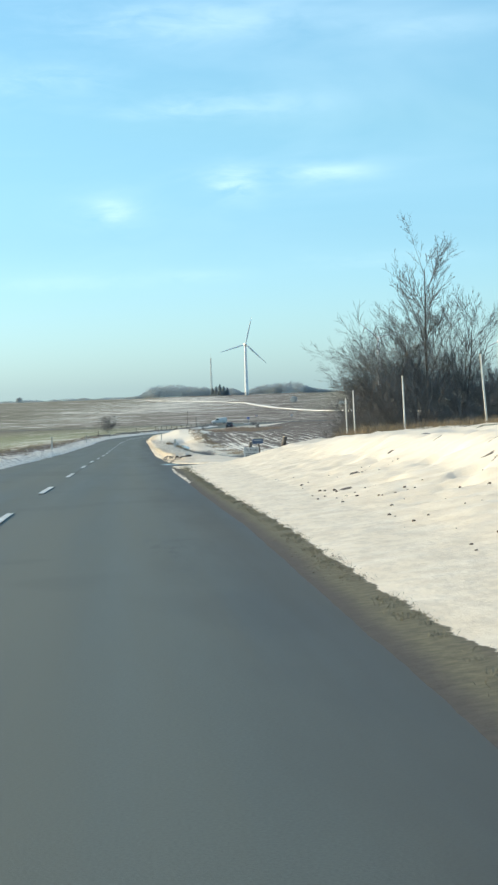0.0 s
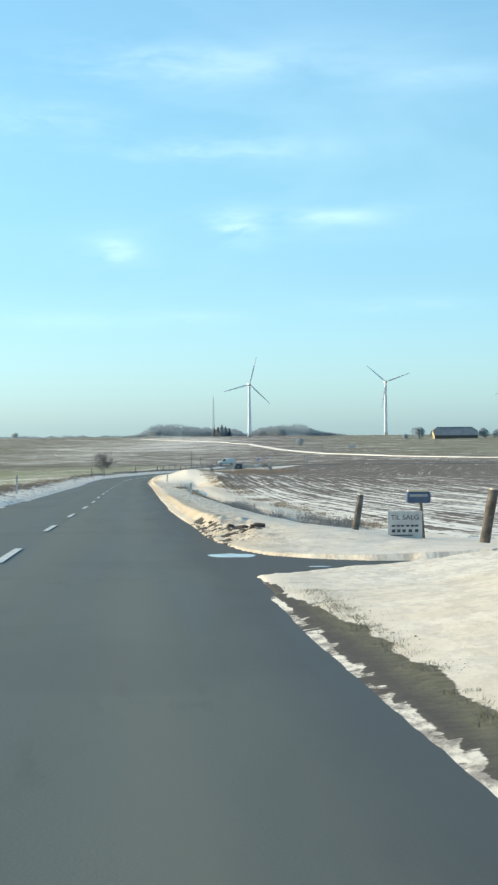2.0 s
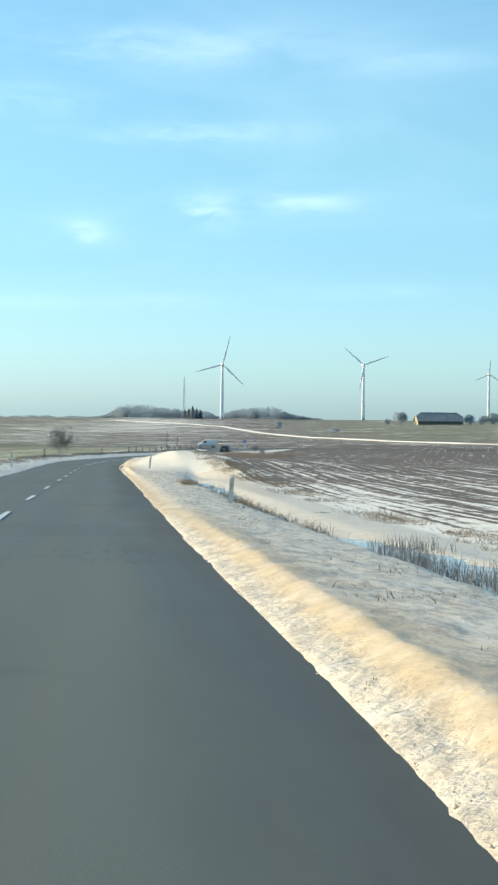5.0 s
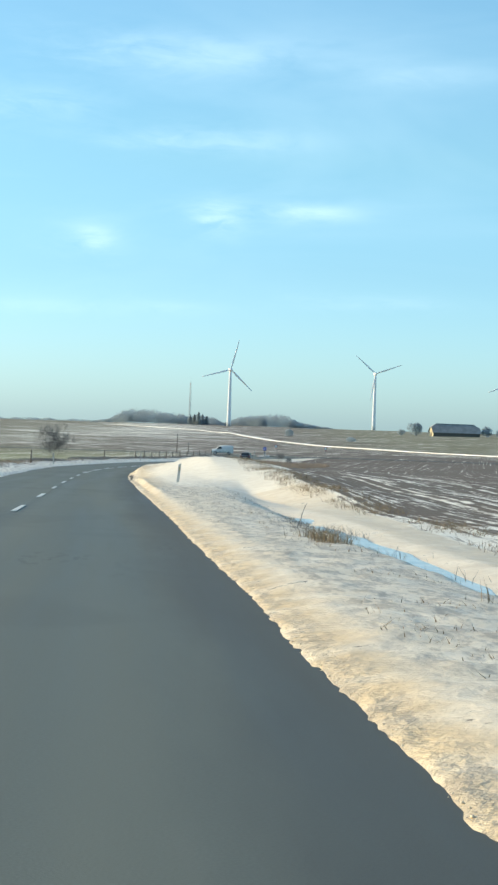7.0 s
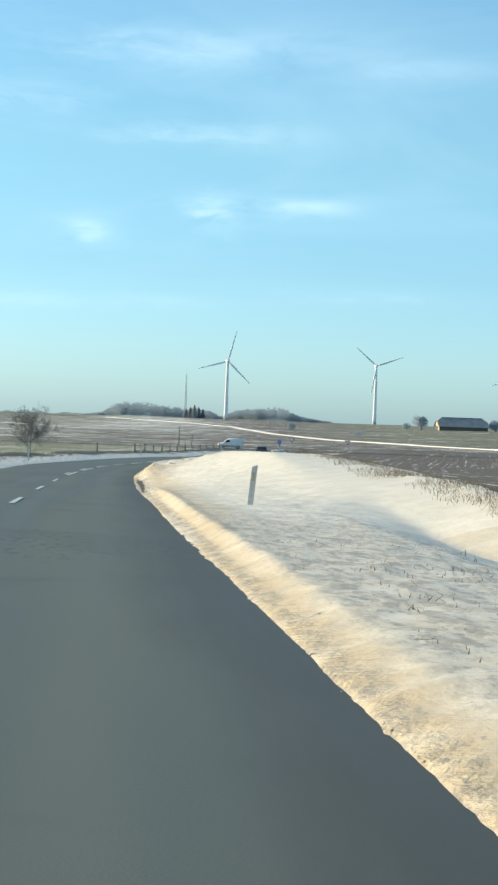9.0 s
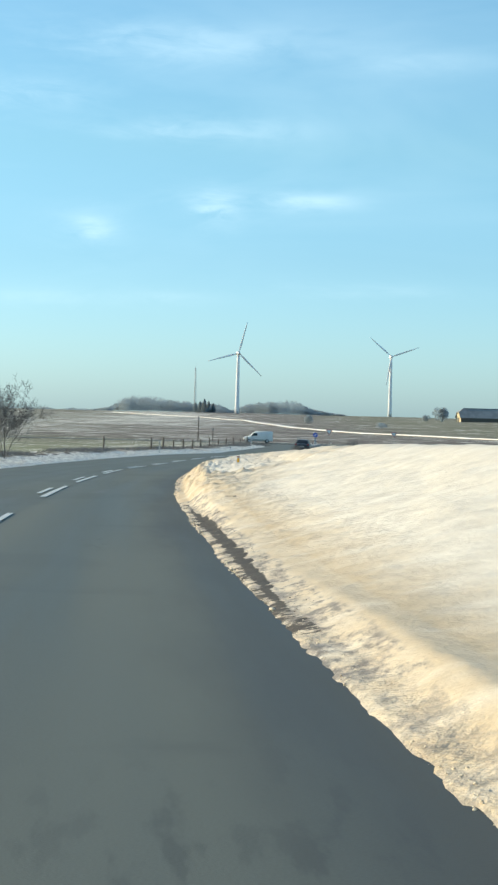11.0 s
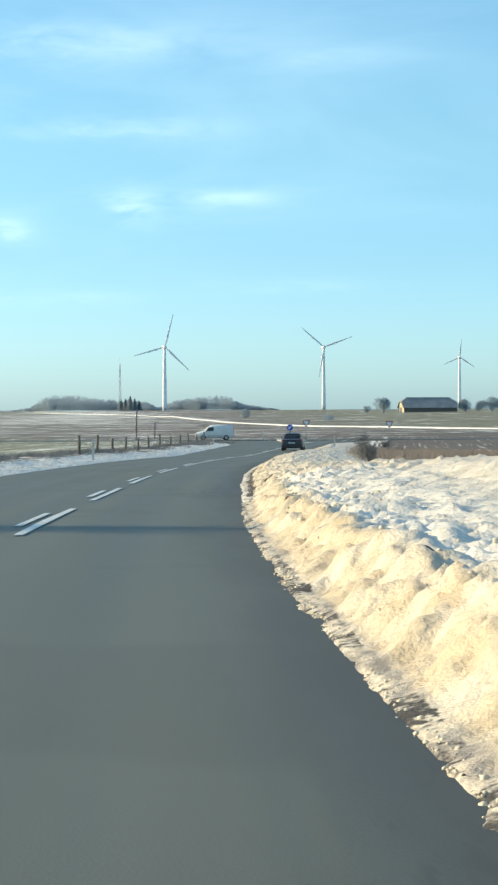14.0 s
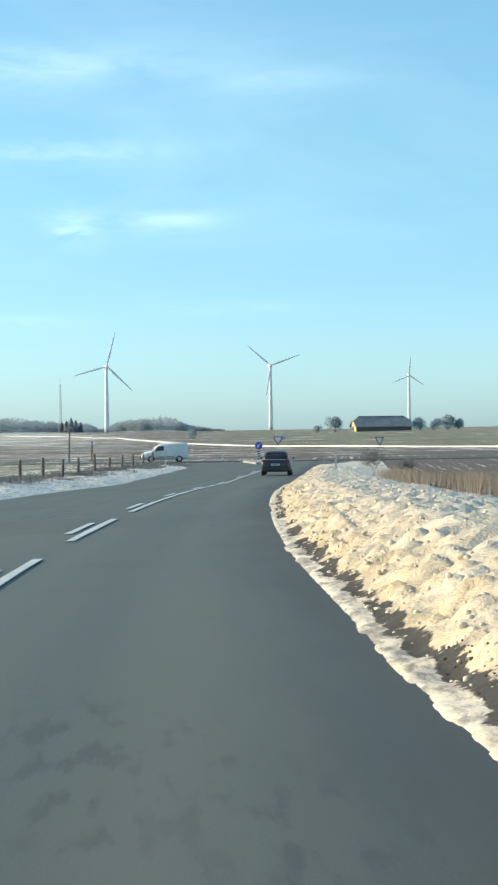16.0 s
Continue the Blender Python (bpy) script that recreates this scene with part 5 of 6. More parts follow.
for u, y, tilt in ((3.2, 237.0, 5), (3.5, 453.0, -2), (-7.95, 404.4, 1), (-7.4, 325.0, -2), (-6.5, 243.0, 2), (-6.6, 150.0, 1), (-9.45, 483.0, -1), (-9.5, 541.3, 2)):
    copy_thing(MARK, Matrix.Translation(on_road(u, y, -0.2 if u > 3 else 0.0)) @ Matrix.Rotation(radians(tilt), 4, "Y"))


def amber_marker():
    ob = thing("amber_marker", on_road(3.22, 317.5, -0.48), "leaning white marker post with an amber reflector, in a snowbank", "marker post")
    ob.matrix_basis = ob.matrix_basis @ Matrix.Rotation(radians(7), 4, "Y")
    bm = bmesh.new()
    box(bm, (0.125, 0.06, 0.98), (0, 0, 0.31), 0.012)
    part("post", bm, WHITE_PLASTIC, ob)
    bm = bmesh.new()
    box(bm, (0.085, 0.016, 0.22), (0.008, -0.036, 0.60), 0.006)
    part("reflector", bm, AMBER, ob, "amber reflector plate")
    bm = bmesh.new()
    box(bm, (0.135, 0.07, 0.035), (0, 0, 0.765), 0.01)
    part("cap", bm, SIGN_RED, ob, "faded red band at the top")


amber_marker()


def stake(u, y, h, lean):
    ob = thing("stake", on_road(u, y), "tall thin pale wooden stake on the snowy bank", "stake", "snow stakes on the bank")
    bm = bmesh.new()
    rod(bm, (0, 0, -0.2), (lean, 0.02, h), 0.028, 0.022, 7)
    part("pole", bm, PALE_WOOD, ob)
    bm = bmesh.new()
    rod(bm, (lean, 0.02, h), (lean, 0.02, h + 0.03), 0.03, 0.02, 7)
    part("tip", bm, PALE_WOOD, ob)


def dead_stalk(u, y, h, lean):
    """A tall bare stem with a few side shoots."""
    ob = thing("dead_stalk", on_road(u, y), "thin dark dead stalk leaning over the icy ditch", "stalk")
    bm = bmesh.new()
    knots = [Vector((lean * f + 0.01 * math.sin(7 * f), 0.04 * f, h * f)) for f in (-0.15, 0.35, 0.7, 1.0)]
    for k in range(3):
        rod(bm, knots[k], knots[k + 1], 0.012 - 0.003 * k, 0.010 - 0.003 * k, 6)
    part("stem", bm, TWIG, ob)
    for f, side in ((0.55, -0.05), (0.72, 0.06), (0.86, -0.04)):
        bm = bmesh.new()
        p = Vector((lean * f + 0.01 * math.sin(7 * f), 0.04 * f, h * f))
        rod(bm, p, p + Vector((side * 0.4, 0.02, 0.04)), 0.004, 0.002, 5)
        part("shoot", bm, TWIG, ob)


dead_stalk(3.40, 187.0, 0.46, 0.16)
for u, y, h, lean in ((7.7, 66.8, 1.45, -0.02), (7.6, 63.5, 1.6, -0.03), (8.1, 55.0, 1.65, -0.04), (8.3, 43.0, 1.6, -0.12), (8.2, 31.0, 1.45, 0.05)):
    stake(u, y, h, lean)


def old_post(x, y, h, r, lean, label, group, base=None):
    ob = thing("fence_post", Vector((x, y, gz(x, y))), label, "fence post", group)
    rng = random.Random(int(x * 31 + y * 7))
    rings = []
    for k in range(6):
        t = k / 5
        rings.append([Vector((lean * t + r * (1 - 0.12 * t) * (1 + rng.uniform(-0.10, 0.10)) * math.cos(a), r * (1 + rng.uniform(-0.10, 0.10)) * math.sin(a), -0.25 + t * (h + 0.25))) for a in np.linspace(0, 2 * math.pi, 8, endpoint=False)])
    v, f = ring_loft(rings)
    mesh_object("post", v, f, OLD_WOOD, ob, smooth=True)
    bm = bmesh.new()
    rod(bm, (lean, 0, h - 0.02), (lean + 0.005, 0, h + 0.03), r * 0.85, r * 0.55, 8)
    part("cap", bm, SNOW, ob, "thin cap of snow")
    return ob


for k in range(12):
    t = k / 10
    x = float(np.interp(t, [0, 0.5, 1.0, 1.2], [-20.5, -16.35, -11.3, -9.3]))
    y = float(np.interp(t, [0, 0.5, 1.0, 1.2], [412.0, 454.4, 494.5, 510.0]))
    old_post(x, y, 1.12 if k < 2 else 1.0 + 0.08 * math.sin(k * 2.3), 0.085, 0.04 * math.sin(k * 1.9), "weathered grey wooden fence post on the verge", "fence along the bend")
for x, y in ((-23.4, 388.0), (-25.6, 317.5)):
    old_post(x, y, 1.2, 0.07, 0.03, "weathered grey wooden fence post on the verge", "fence along the bend")


def fence_wire():
    """Two strands from post to post."""
    ob = thing("fence_wire", Vector((-20.5, 412, gz(-20.5, 412))), "two thin wires strung between old posts", "wire")
    pts = [(-20.5, 412.0), (-16.35, 454.4), (-11.3, 494.5), (-9.3, 510.0)]
    o = ob.matrix_basis.translation
    for h in (0.85, 0.45):
        bm = bmesh.new()
        for a, b in zip(pts, pts[1:]):
            rod(bm, Vector((*a, gz(*a) + h)) - o, Vector((*b, gz(*b) + h)) - o, 0.006, 0.006, 4)
        part("strand", bm, GREY_STEEL, ob)


fence_wire()
p1 = old_post(1.3, 78.3, 0.95, 0.10, 0.22, "leaning dark wooden gate post by a track", "posts at the track")
old_post(-0.1, 94.0, 1.0, 0.095, 0.2, "leaning dark wooden post above a ditch", "posts at the track")
old_post(3.6, 82.0, 0.9, 0.08, -0.05, "dark wooden gate post by a track", "posts at the track")


def utility_post(x, y, h):
    ob = thing("utility_post", Vector((x, y, gz(x, y))), "thin dark wooden pole beyond the fence", "pole")
    bm = bmesh.new()
    rod(bm, (0, 0, -0.4), (0.1, 0, h), 0.10, 0.07, 9)
    part("pole", bm, OLD_WOOD, ob)
    bm = bmesh.new()
    box(bm, (0.26, 0.08, 0.30), (0.08, -0.08, h - 0.35), 0.015)
    part("plate", bm, GREY_STEEL, ob)


utility_post(-17.5, 538.0, 3.9)
utility_post(-15.2, 541.0, 2.2)


def words(body, size, place, parent, material, name="lettering"):
    cu = bpy.data.curves.new(name, "FONT")
    cu.body, cu.size, cu.extrude, cu.align_x = body, size, 0.002, "CENTER"
    tmp = bpy.data.objects.new(name, cu)
    scene.collection.objects.link(tmp)
    me = bpy.data.meshes.new_from_object(tmp.evaluated_get(bpy.context.evaluated_depsgraph_get()))
    bpy.data.objects.remove(tmp)
    me.materials.clear()
    me.materials.append(material)
    ob = new(name, me)
    ob.parent = parent
    ob.matrix_basis = Matrix.Translation(place) @ Matrix.Rotation(radians(90), 4, "X")
    return ob


def sale_sign():
    ob = thing("sale_sign", Vector((0.09, 80.2, gz(0.09, 80.2) - 0.16)), "weathered white for-sale board on short legs in snow", "sign", rz=radians(4))
    bm = bmesh.new()
    box(bm, (0.66, 0.025, 0.52), (0, 0, 0.40), 0.006)
    board = part("board", bm, BOARD, ob)
    for x in (-0.27, 0.27):
        bm = bmesh.new()
        box(bm, (0.045, 0.045, 0.85), (x, 0.04, 0.18), 0.006)
        part("leg", bm, OLD_WOOD, ob)
    words("TIL SALG", 0.135, (0, -0.016, 0.50), board, INK)
    for z, h, xs in ((0.385, 0.035, (-0.22, -0.13, -0.05, 0.05, 0.14, 0.22)), (0.29, 0.055, (-0.22, -0.12, -0.02, 0.10, 0.22))):
        for x in xs:
            bm = bmesh.new()
            box(bm, (0.065, 0.004, h), (x, -0.015, z), 0.0)
            part("text_bar", bm, INK, board)
    bm = bmesh.new()
    box(bm, (0.42, 0.004, 0.022), (-0.06, -0.015, 0.205), 0.0)
    part("rule", bm, INK, board)


sale_sign()


def letter_box():
    ob = thing("letter_box", Vector((0.47, 80.6, gz(0.47, 80.6) - 0.06)), "dark blue letter box on a slender post by a track", "letter box")
    bm = bmesh.new()
    rod(bm, (0.03, 0, -0.25), (-0.04, 0, 0.75), 0.03, 0.028, 8)
    part("post", bm, OLD_WOOD, ob)
    bm = bmesh.new()
    box(bm, (0.46, 0.30, 0.22), (-0.09, 0, 0.84), 0.05)
    body = part("body", bm, BOX_BLUE, ob)
    bm = bmesh.new()
    box(bm, (0.34, 0.012, 0.05), (-0.09, -0.152, 0.88), 0.004)
    part("flap", bm, GREY_STEEL, body, "grey letter flap")
    bm = bmesh.new()
    box(bm, (0.40, 0.26, 0.04), (-0.09, 0, 0.965), 0.015)
    part("snow_cap", bm, SNOW, ob, "thin cap of snow")


letter_box()


def give_way(x, y, zc, label):
    base = gz(x, y)
    ob = thing("give_way_sign", Vector((x, y, base)), label, "sign", "give-way signs", radians(-8))
    h = zc - base
    bm = bmesh.new()
    rod(bm, (0, 0.05, -0.3), (0, 0.05, h + 0.30), 0.03, 0.03, 9)
    part("post", bm, GREY_STEEL, ob)
    for s, mat, yy, nm, lab in ((0.50, SIGN_RED, 0.0, "border", "faded red triangular border"), (0.34, SIGN_WHITE, -0.012, "face", "white triangular face")):
        ring = []
        for c in range(3):
            a = radians(-90 + 120 * c)
            cx_, cz_ = s * math.cos(a), s * math.sin(a)
            for k in (-1, 0, 1):
                b = a + radians(60 * k)
                ring.append((cx_ * 0.9 + 0.06 * math.cos(b), cz_ * 0.9 + 0.06 * math.sin(b)))
        r0 = [Vector((p, yy, h + q)) for p, q in ring]
        r1 = [Vector((p, yy + 0.02, h + q)) for p, q in ring]
        v, f = ring_loft([r0, r1])
        mesh_object(nm, v, f, mat, ob, lab)
    bm = bmesh.new()
    box(bm, (0.10, 0.03, 0.04), (0, 0.03, h), 0.005)
    part("clamp", bm, GREY_STEEL, ob)


give_way(2.42, 522.7, -7.0, "give-way triangle on a post at the junction")
give_way(12.23, 522.9, -7.15, "give-way triangle on a post at the junction mouth")


def keep_right():
    x, y = 0.05, 517.0
    base = float(plain_z(y)) + 0.1
    ob = thing("keep_right_sign", Vector((x, y, base)), "round blue arrow sign on a black-and-white striped bollard", "sign", rz=radians(-8))
    bm = bmesh.new()
    box(bm, (0.30, 0.14, 0.92), (0, 0, 0.44), 0.03)
    bollard = part("bollard", bm, SIGN_WHITE, ob)
    for k in range(4):
        z = 0.12 + 0.22 * k
        ring = [Vector((-0.15, -0.074, z)), Vector((0.15, -0.074, z + 0.10)), Vector((0.15, -0.074, z + 0.21)), Vector((-0.15, -0.074, z + 0.11))]
        v, f = ring_loft([ring, [p + Vector((0, -0.006, 0)) for p in ring]])
        mesh_object("stripe", v, f, BLACK_BAND, bollard, "black slanted stripe")
    bm = bmesh.new()
    rod(bm, (0, 0.03, 0.85), (0, 0.03, 1.75), 0.03, 0.03, 8)
    part("post", bm, GREY_STEEL, ob)
    bm = bmesh.new()
    rod(bm, (0, 0.0, 1.42), (0, -0.025, 1.42), 0.34, 0.34, 28)
    disc = part("disc", bm, SIGN_BLUE, ob, "round blue sign face")
    m = Matrix.Translation((0, 0, 1.42)) @ Matrix.Rotation(radians(45), 4, "Y")
    bm = bmesh.new()
    box(bm, (0.09, 0.008, 0.36), (0, -0.028, 0.04), 0.0, m)
    part("arrow_shaft", bm, SIGN_WHITE, disc)
    head = [m @ Vector(p) for p in ((-0.15, -0.028, -0.08), (0.15, -0.028, -0.08), (0, -0.028, -0.25))]
    v, f = ring_loft([head, [p + Vector((0, -0.006, 0)) for p in head]])
    mesh_object("arrow_head", v, f, SIGN_WHITE, disc)


def island():
    pts = [(-1.35, 505.0), (-0.5, 506.0), (1.2, 521.0), (0.6, 522.5), (-0.6, 522.5), (-1.2, 520.0)]
    rings = []
    for inset, up in ((0, -0.1), (0, 0.09), (0.06, 0.12), (0.2, 0.13)):
        c = Vector((sum(p[0] for p in pts) / 6, sum(p[1] for p in pts) / 6))
        rings.append([Vector((*(Vector(p) + (c - Vector(p)).normalized() * inset), float(plain_z(p[1])) + up)) for p in pts])
    v, f = ring_loft(rings)
    ob = mesh_object("traffic_island", v, f, KERB)
    tagged(ob, "low concrete traffic island with a kerb", "traffic island", kind="structure")
    for k in range(4):
        y = 496.0 + 2.1 * k
        w = 0.10 + 0.22 * k
        stripe(y, y + 1.2, -1.95 + 0.17 * k, w + 0.25, road, "hatch_mark")


keep_right()
island()


# ---- vehicles ----
def station(y, w, z0, z1, rnd, n=16):
    """A rounded-rectangle ring across a vehicle at y."""
    ring = []
    for k in range(n):
        a = 2 * math.pi * (k + 0.5) / n
        c, s = math.cos(a), math.sin(a)
        e = 2 / rnd
        ring.append(Vector((w * abs(c) ** e * (1 if c > 0 else -1), y, (z0 + z1) / 2 + (z1 - z0) / 2 * abs(s) ** e * (1 if s > 0 else -1))))
    return ring


def wheel(parent, x, y, r, w):
    bm = bmesh.new()
    rod(bm, (x - w / 2, y, r), (x + w / 2, y, r), r, r, 24)
    es = [e for e in bm.edges if abs(e.verts[0].co.x - e.verts[1].co.x) < 1e-4]
    bmesh.ops.bevel(bm, geom=es, offset=0.03, segments=2, affect="EDGES")
    wh = part("wheel", bm, TYRE, parent, smooth=True)
    o = 1 if x > 0 else -1
    bm = bmesh.new()
    rod(bm, (x + o * (w / 2 - 0.03), y, r), (x + o * (w / 2 + 0.012), y, r), r * 0.66, r * 0.60, 18)
    part("rim", bm, RIM, wh)


def panel(name, pts, thick, material, parent, label=""):
    pts = [Vector(p) for p in pts]
    n = (pts[1] - pts[0]).cross(pts[2] - pts[0]).normalized() * thick
    v, f = ring_loft([pts, [p + n for p in pts]])
    return mesh_object(name, v, f, material, parent, label)


def car():
    y = 458.0
    p = road_top(-0.15, y)
    ob = thing("car", p, "dark grey hatchback with a pale sky-lit rear hatch, waiting on the road", "car", rz=radians(-8.5))
    body = [(-2.05, 0.70, 0.42, 0.80, 5), (-1.98, 0.82, 0.30, 0.94, 5), (-1.7, 0.88, 0.22, 1.0, 5), (-0.6, 0.89, 0.20, 1.0, 5), (0.8, 0.89, 0.20, 0.97, 5), (1.6, 0.86, 0.22, 0.86, 5), (2.0, 0.76, 0.28, 0.74, 5), (2.12, 0.58, 0.36, 0.62, 5)]
    v, f = ring_loft([station(*s) for s in body])
    mesh_object("body", v, f, CAR_PAINT, ob, smooth=True)
    cab = [(-1.9, 0.70, 0.9, 1.02, 4), (-1.55, 0.68, 0.9, 1.36, 4), (-1.1, 0.66, 0.9, 1.46, 4), (-0.1, 0.66, 0.9, 1.48, 4), (0.5, 0.66, 0.9, 1.38, 4), (1.2, 0.72, 0.88, 0.98, 4)]
    v, f = ring_loft([station(*s) for s in cab])
    mesh_object("cabin", v, f, CAR_PAINT, ob, smooth=True)
    panel("rear_window", [(0.56, -1.80, 1.06), (-0.56, -1.80, 1.06), (-0.50, -1.56, 1.36), (0.50, -1.56, 1.36)], 0.02, GLASS_DARK, ob, "dark rear window")
    # skylight on the dark hatch is put into this panel's paler colour
    panel("rear_hatch", [(0.60, -2.00, 0.78), (-0.60, -2.00, 0.78), (-0.62, -1.955, 0.98), (0.62, -1.955, 0.98)], 0.03, HATCH_SKYLIT, ob, "pale sky-lit hatch panel")
    for s in (-1, 1):
        panel("side_window", [(s * 0.70, -1.35, 1.05), (s * 0.70, 0.75, 1.05), (s * 0.665, 0.35, 1.36), (s * 0.665, -1.15, 1.38)][::s], 0.012, GLASS_DARK, ob)
        bm = bmesh.new()
        box(bm, (0.22, 0.10, 0.14), (s * 0.70, -1.97, 0.88), 0.03)
        part("tail_light", bm, TAIL_RED, ob, "red tail light")
        bm = bmesh.new()
        box(bm, (0.12, 0.16, 0.11), (s * 0.98, 0.55, 1.02), 0.03)
        part("door_mirror", bm, CAR_PAINT, ob)
        for yy in (-1.25, 1.3):
            wheel(ob, s * 0.78, yy, 0.31, 0.20)
    bm = bmesh.new()
    box(bm, (1.62, 0.16, 0.24), (0, -2.02, 0.42), 0.05)
    part("rear_bumper", bm, BLACK_BAND, ob, "black rear bumper")
    bm = bmesh.new()
    box(bm, (0.50, 0.015, 0.11), (0, -2.075, 0.66), 0.003)
    plate = part("number_plate", bm, PLATE, ob)
    bm = bmesh.new()
    box(bm, (0.36, 0.004, 0.05), (0, -2.085, 0.66), 0.0)
    part("plate_bar", bm, INK, plate)
    bm = bmesh.new()
    rod(bm, (0.45, -2.0, 0.26), (0.45, -2.14, 0.26), 0.035, 0.035, 10)
    part("exhaust_pipe", bm, GREY_STEEL, ob)


car()


def van():
    x = -8.2
    ob = thing("van", Vector((x, cross_y(x) - 1.9, float(plain_z(528)) + 0.01)), "white panel van on the crossing road", "van", rz=radians(91.5))
    body = [(-2.2, 0.84, 0.36, 1.70, 7), (-2.16, 0.89, 0.26, 1.78, 7), (-1.0, 0.90, 0.24, 1.82, 7), (0.35, 0.90, 0.24, 1.80, 6), (0.9, 0.89, 0.24, 1.50, 5), (1.25, 0.88, 0.24, 1.10, 5), (1.9, 0.84, 0.26, 0.98, 5), (2.16, 0.72, 0.32, 0.82, 5), (2.24, 0.5, 0.4, 0.7, 5)]
    v, f = ring_loft([station(*s) for s in body])
    mesh_object("body", v, f, VAN_PAINT, ob, smooth=True)
    for s in (-1, 1):
        panel("side_window", [(s * 0.885, 0.15, 1.10), (s * 0.885, 1.05, 1.10), (s * 0.86, 0.72, 1.52), (s * 0.86, 0.15, 1.56)][::s], 0.03, GLASS_DARK, ob, "dark cab window")
        bm = bmesh.new()
        box(bm, (0.03, 1.7, 0.05), (s * 0.90, 0.0, 0.52), 0.01)
        part("rub_strip", bm, BLACK_BAND, ob)
        bm = bmesh.new()
        box(bm, (0.08, 0.10, 0.55), (s * 0.82, -2.17, 1.05), 0.02)
        part("tail_light", bm, TAIL_RED, ob, "red tail light")
        bm = bmesh.new()
        box(bm, (0.16, 0.12, 0.22), (s * 0.99, 0.95, 1.12), 0.03)
        part("door_mirror", bm, BLACK_BAND, ob)
        bm = bmesh.new()
        box(bm, (0.24, 0.2, 0.16), (s * 0.62, 2.08, 0.78), 0.04)
        part("headlight", bm, PLATE, ob)
        for yy in (-1.35, 1.35):
            wheel(ob, s * 0.80, yy, 0.32, 0.2)
    panel("windscreen", [(-0.72, 1.22, 1.14), (0.72, 1.22, 1.14), (0.66, 0.72, 1.60), (-0.66, 0.72, 1.60)], 0.03, GLASS_DARK, ob, "dark windscreen")
    bm = bmesh.new()
    box(bm, (1.7, 0.14, 0.2), (0, 2.16, 0.42), 0.04)
    part("front_bumper", bm, BLACK_BAND, ob, "dark front bumper")


van()


# ---- reeds, dry grass, clods: too many to count ----
def blades(name, spots, material, label, category, h0, h1, per=5, spread=0.15, width=0.012, lean=0.25, seed=1):
    rng = random.Random(seed)
    verts, faces = [], []
    low = ground_z([p[0] for p in spots], [p[1] for p in spots])
    for (x, y), z in zip(spots, low):
        z = float(z) - 0.05
        for _ in range(per):
            h = rng.uniform(h0, h1)
            bx, by = x + rng.gauss(0, spread), y + rng.gauss(0, spread)
            lx, ly = rng.gauss(0, lean) * h, rng.gauss(0, lean) * h
            a = rng.uniform(0, 3.14)
            dx, dy = math.cos(a) * width, math.sin(a) * width
            i = len(verts)
            mid = (bx + lx * 0.35, by + ly * 0.35, z + h * 0.55)
            verts += [(bx - dx, by - dy, z), (bx + dx, by + dy, z), (mid[0] + dx * 0.8, mid[1] + dy * 0.8, mid[2]), (mid[0] - dx * 0.8, mid[1] - dy * 0.8, mid[2]), (bx + lx, by + ly, z + h)]
            faces += [(i, i + 1, i + 2, i + 3), (i + 3, i + 2, i + 4)]
    ob = mesh_object(name, verts, faces, material)
    return tagged(ob, label, category, kind="stuff")


def spots(n, y0, y1, u0, u1, seed, patch=-9.0, scale=0.35):
    """Scattered places in a strip beside the road, kept where a patchy pattern allows."""
    rng = np.random.default_rng(seed)
    y, u = rng.uniform(y0, y1, n * 4), rng.uniform(u0, u1, n * 4)
    x = line_x(y) + u
    keep = fbm(x * scale, y * scale, 3, seed) > patch
    return [(float(a), float(b)) for a, b in zip(x[keep][:n], y[keep][:n])]


blades("ditch_reeds", spots(350, 92, 119, 4.75, 5.4, 1, 0.08, 0.16) + spots(200, 92, 119, 5.9, 6.8, 14, 0.12, 0.16) + spots(520, 119, 152, 4.45, 5.05, 41, -0.05, 0.16) + spots(120, 119, 150, 5.1, 5.8, 42, 0.05, 0.3), REED, "grey dead reeds standing in the icy ditch", "reeds", 0.12, 0.40, 6, 0.2, 0.005, 0.25, 1)
blades("ditch_reeds", spots(60, 180, 198, 4.7, 5.3, 2, 0.0, 0.3), REED, "grey dead reeds standing in the icy ditch", "reeds", 0.15, 0.34, 4, 0.2, 0.005, 0.25, 2)
blades("dry_grass", spots(120, 150, 172, 3.6, 5.0, 3, 0.02, 0.5) + spots(34, 181.6, 183.2, 3.15, 3.5, 4), STRAW, "straw-yellow dry grass tufts on the verge", "grass", 0.10, 0.32, 10, 0.12, 0.005, 0.6, 3)
blades("dry_grass", spots(420, 40, 66, 7.6, 9.6, 5, 0.0, 0.4) + spots(420, 64, 80, 7.4, 11, 6), STRAW, "straw-brown dry grass along the bank's crest", "grass", 0.08, 0.32, 10, 0.2, 0.004, 0.5, 5)
blades("dry_grass", spots(260, 60, 67, 7.3, 9.2, 45), STRAW, "tall straw-coloured grass at the end of the bank", "grass", 0.2, 0.55, 9, 0.16, 0.004, 0.35, 45)
blades("russet_stalks", spots(5200, 352, 440, 5.9, 15, 7, -0.12, 0.12), RUST_STALK, "russet dead stalks behind the snowbank", "stalks", 0.3, 0.75, 7, 0.25, 0.0055, 0.25, 7)
blades("verge_grass", spots(640, 108, 224, 2.0, 5.0, 8, 0.05, 0.4), STRAW, "dead grass poking through thin snow", "grass", 0.03, 0.11, 7, 0.12, 0.006, 0.6, 8)
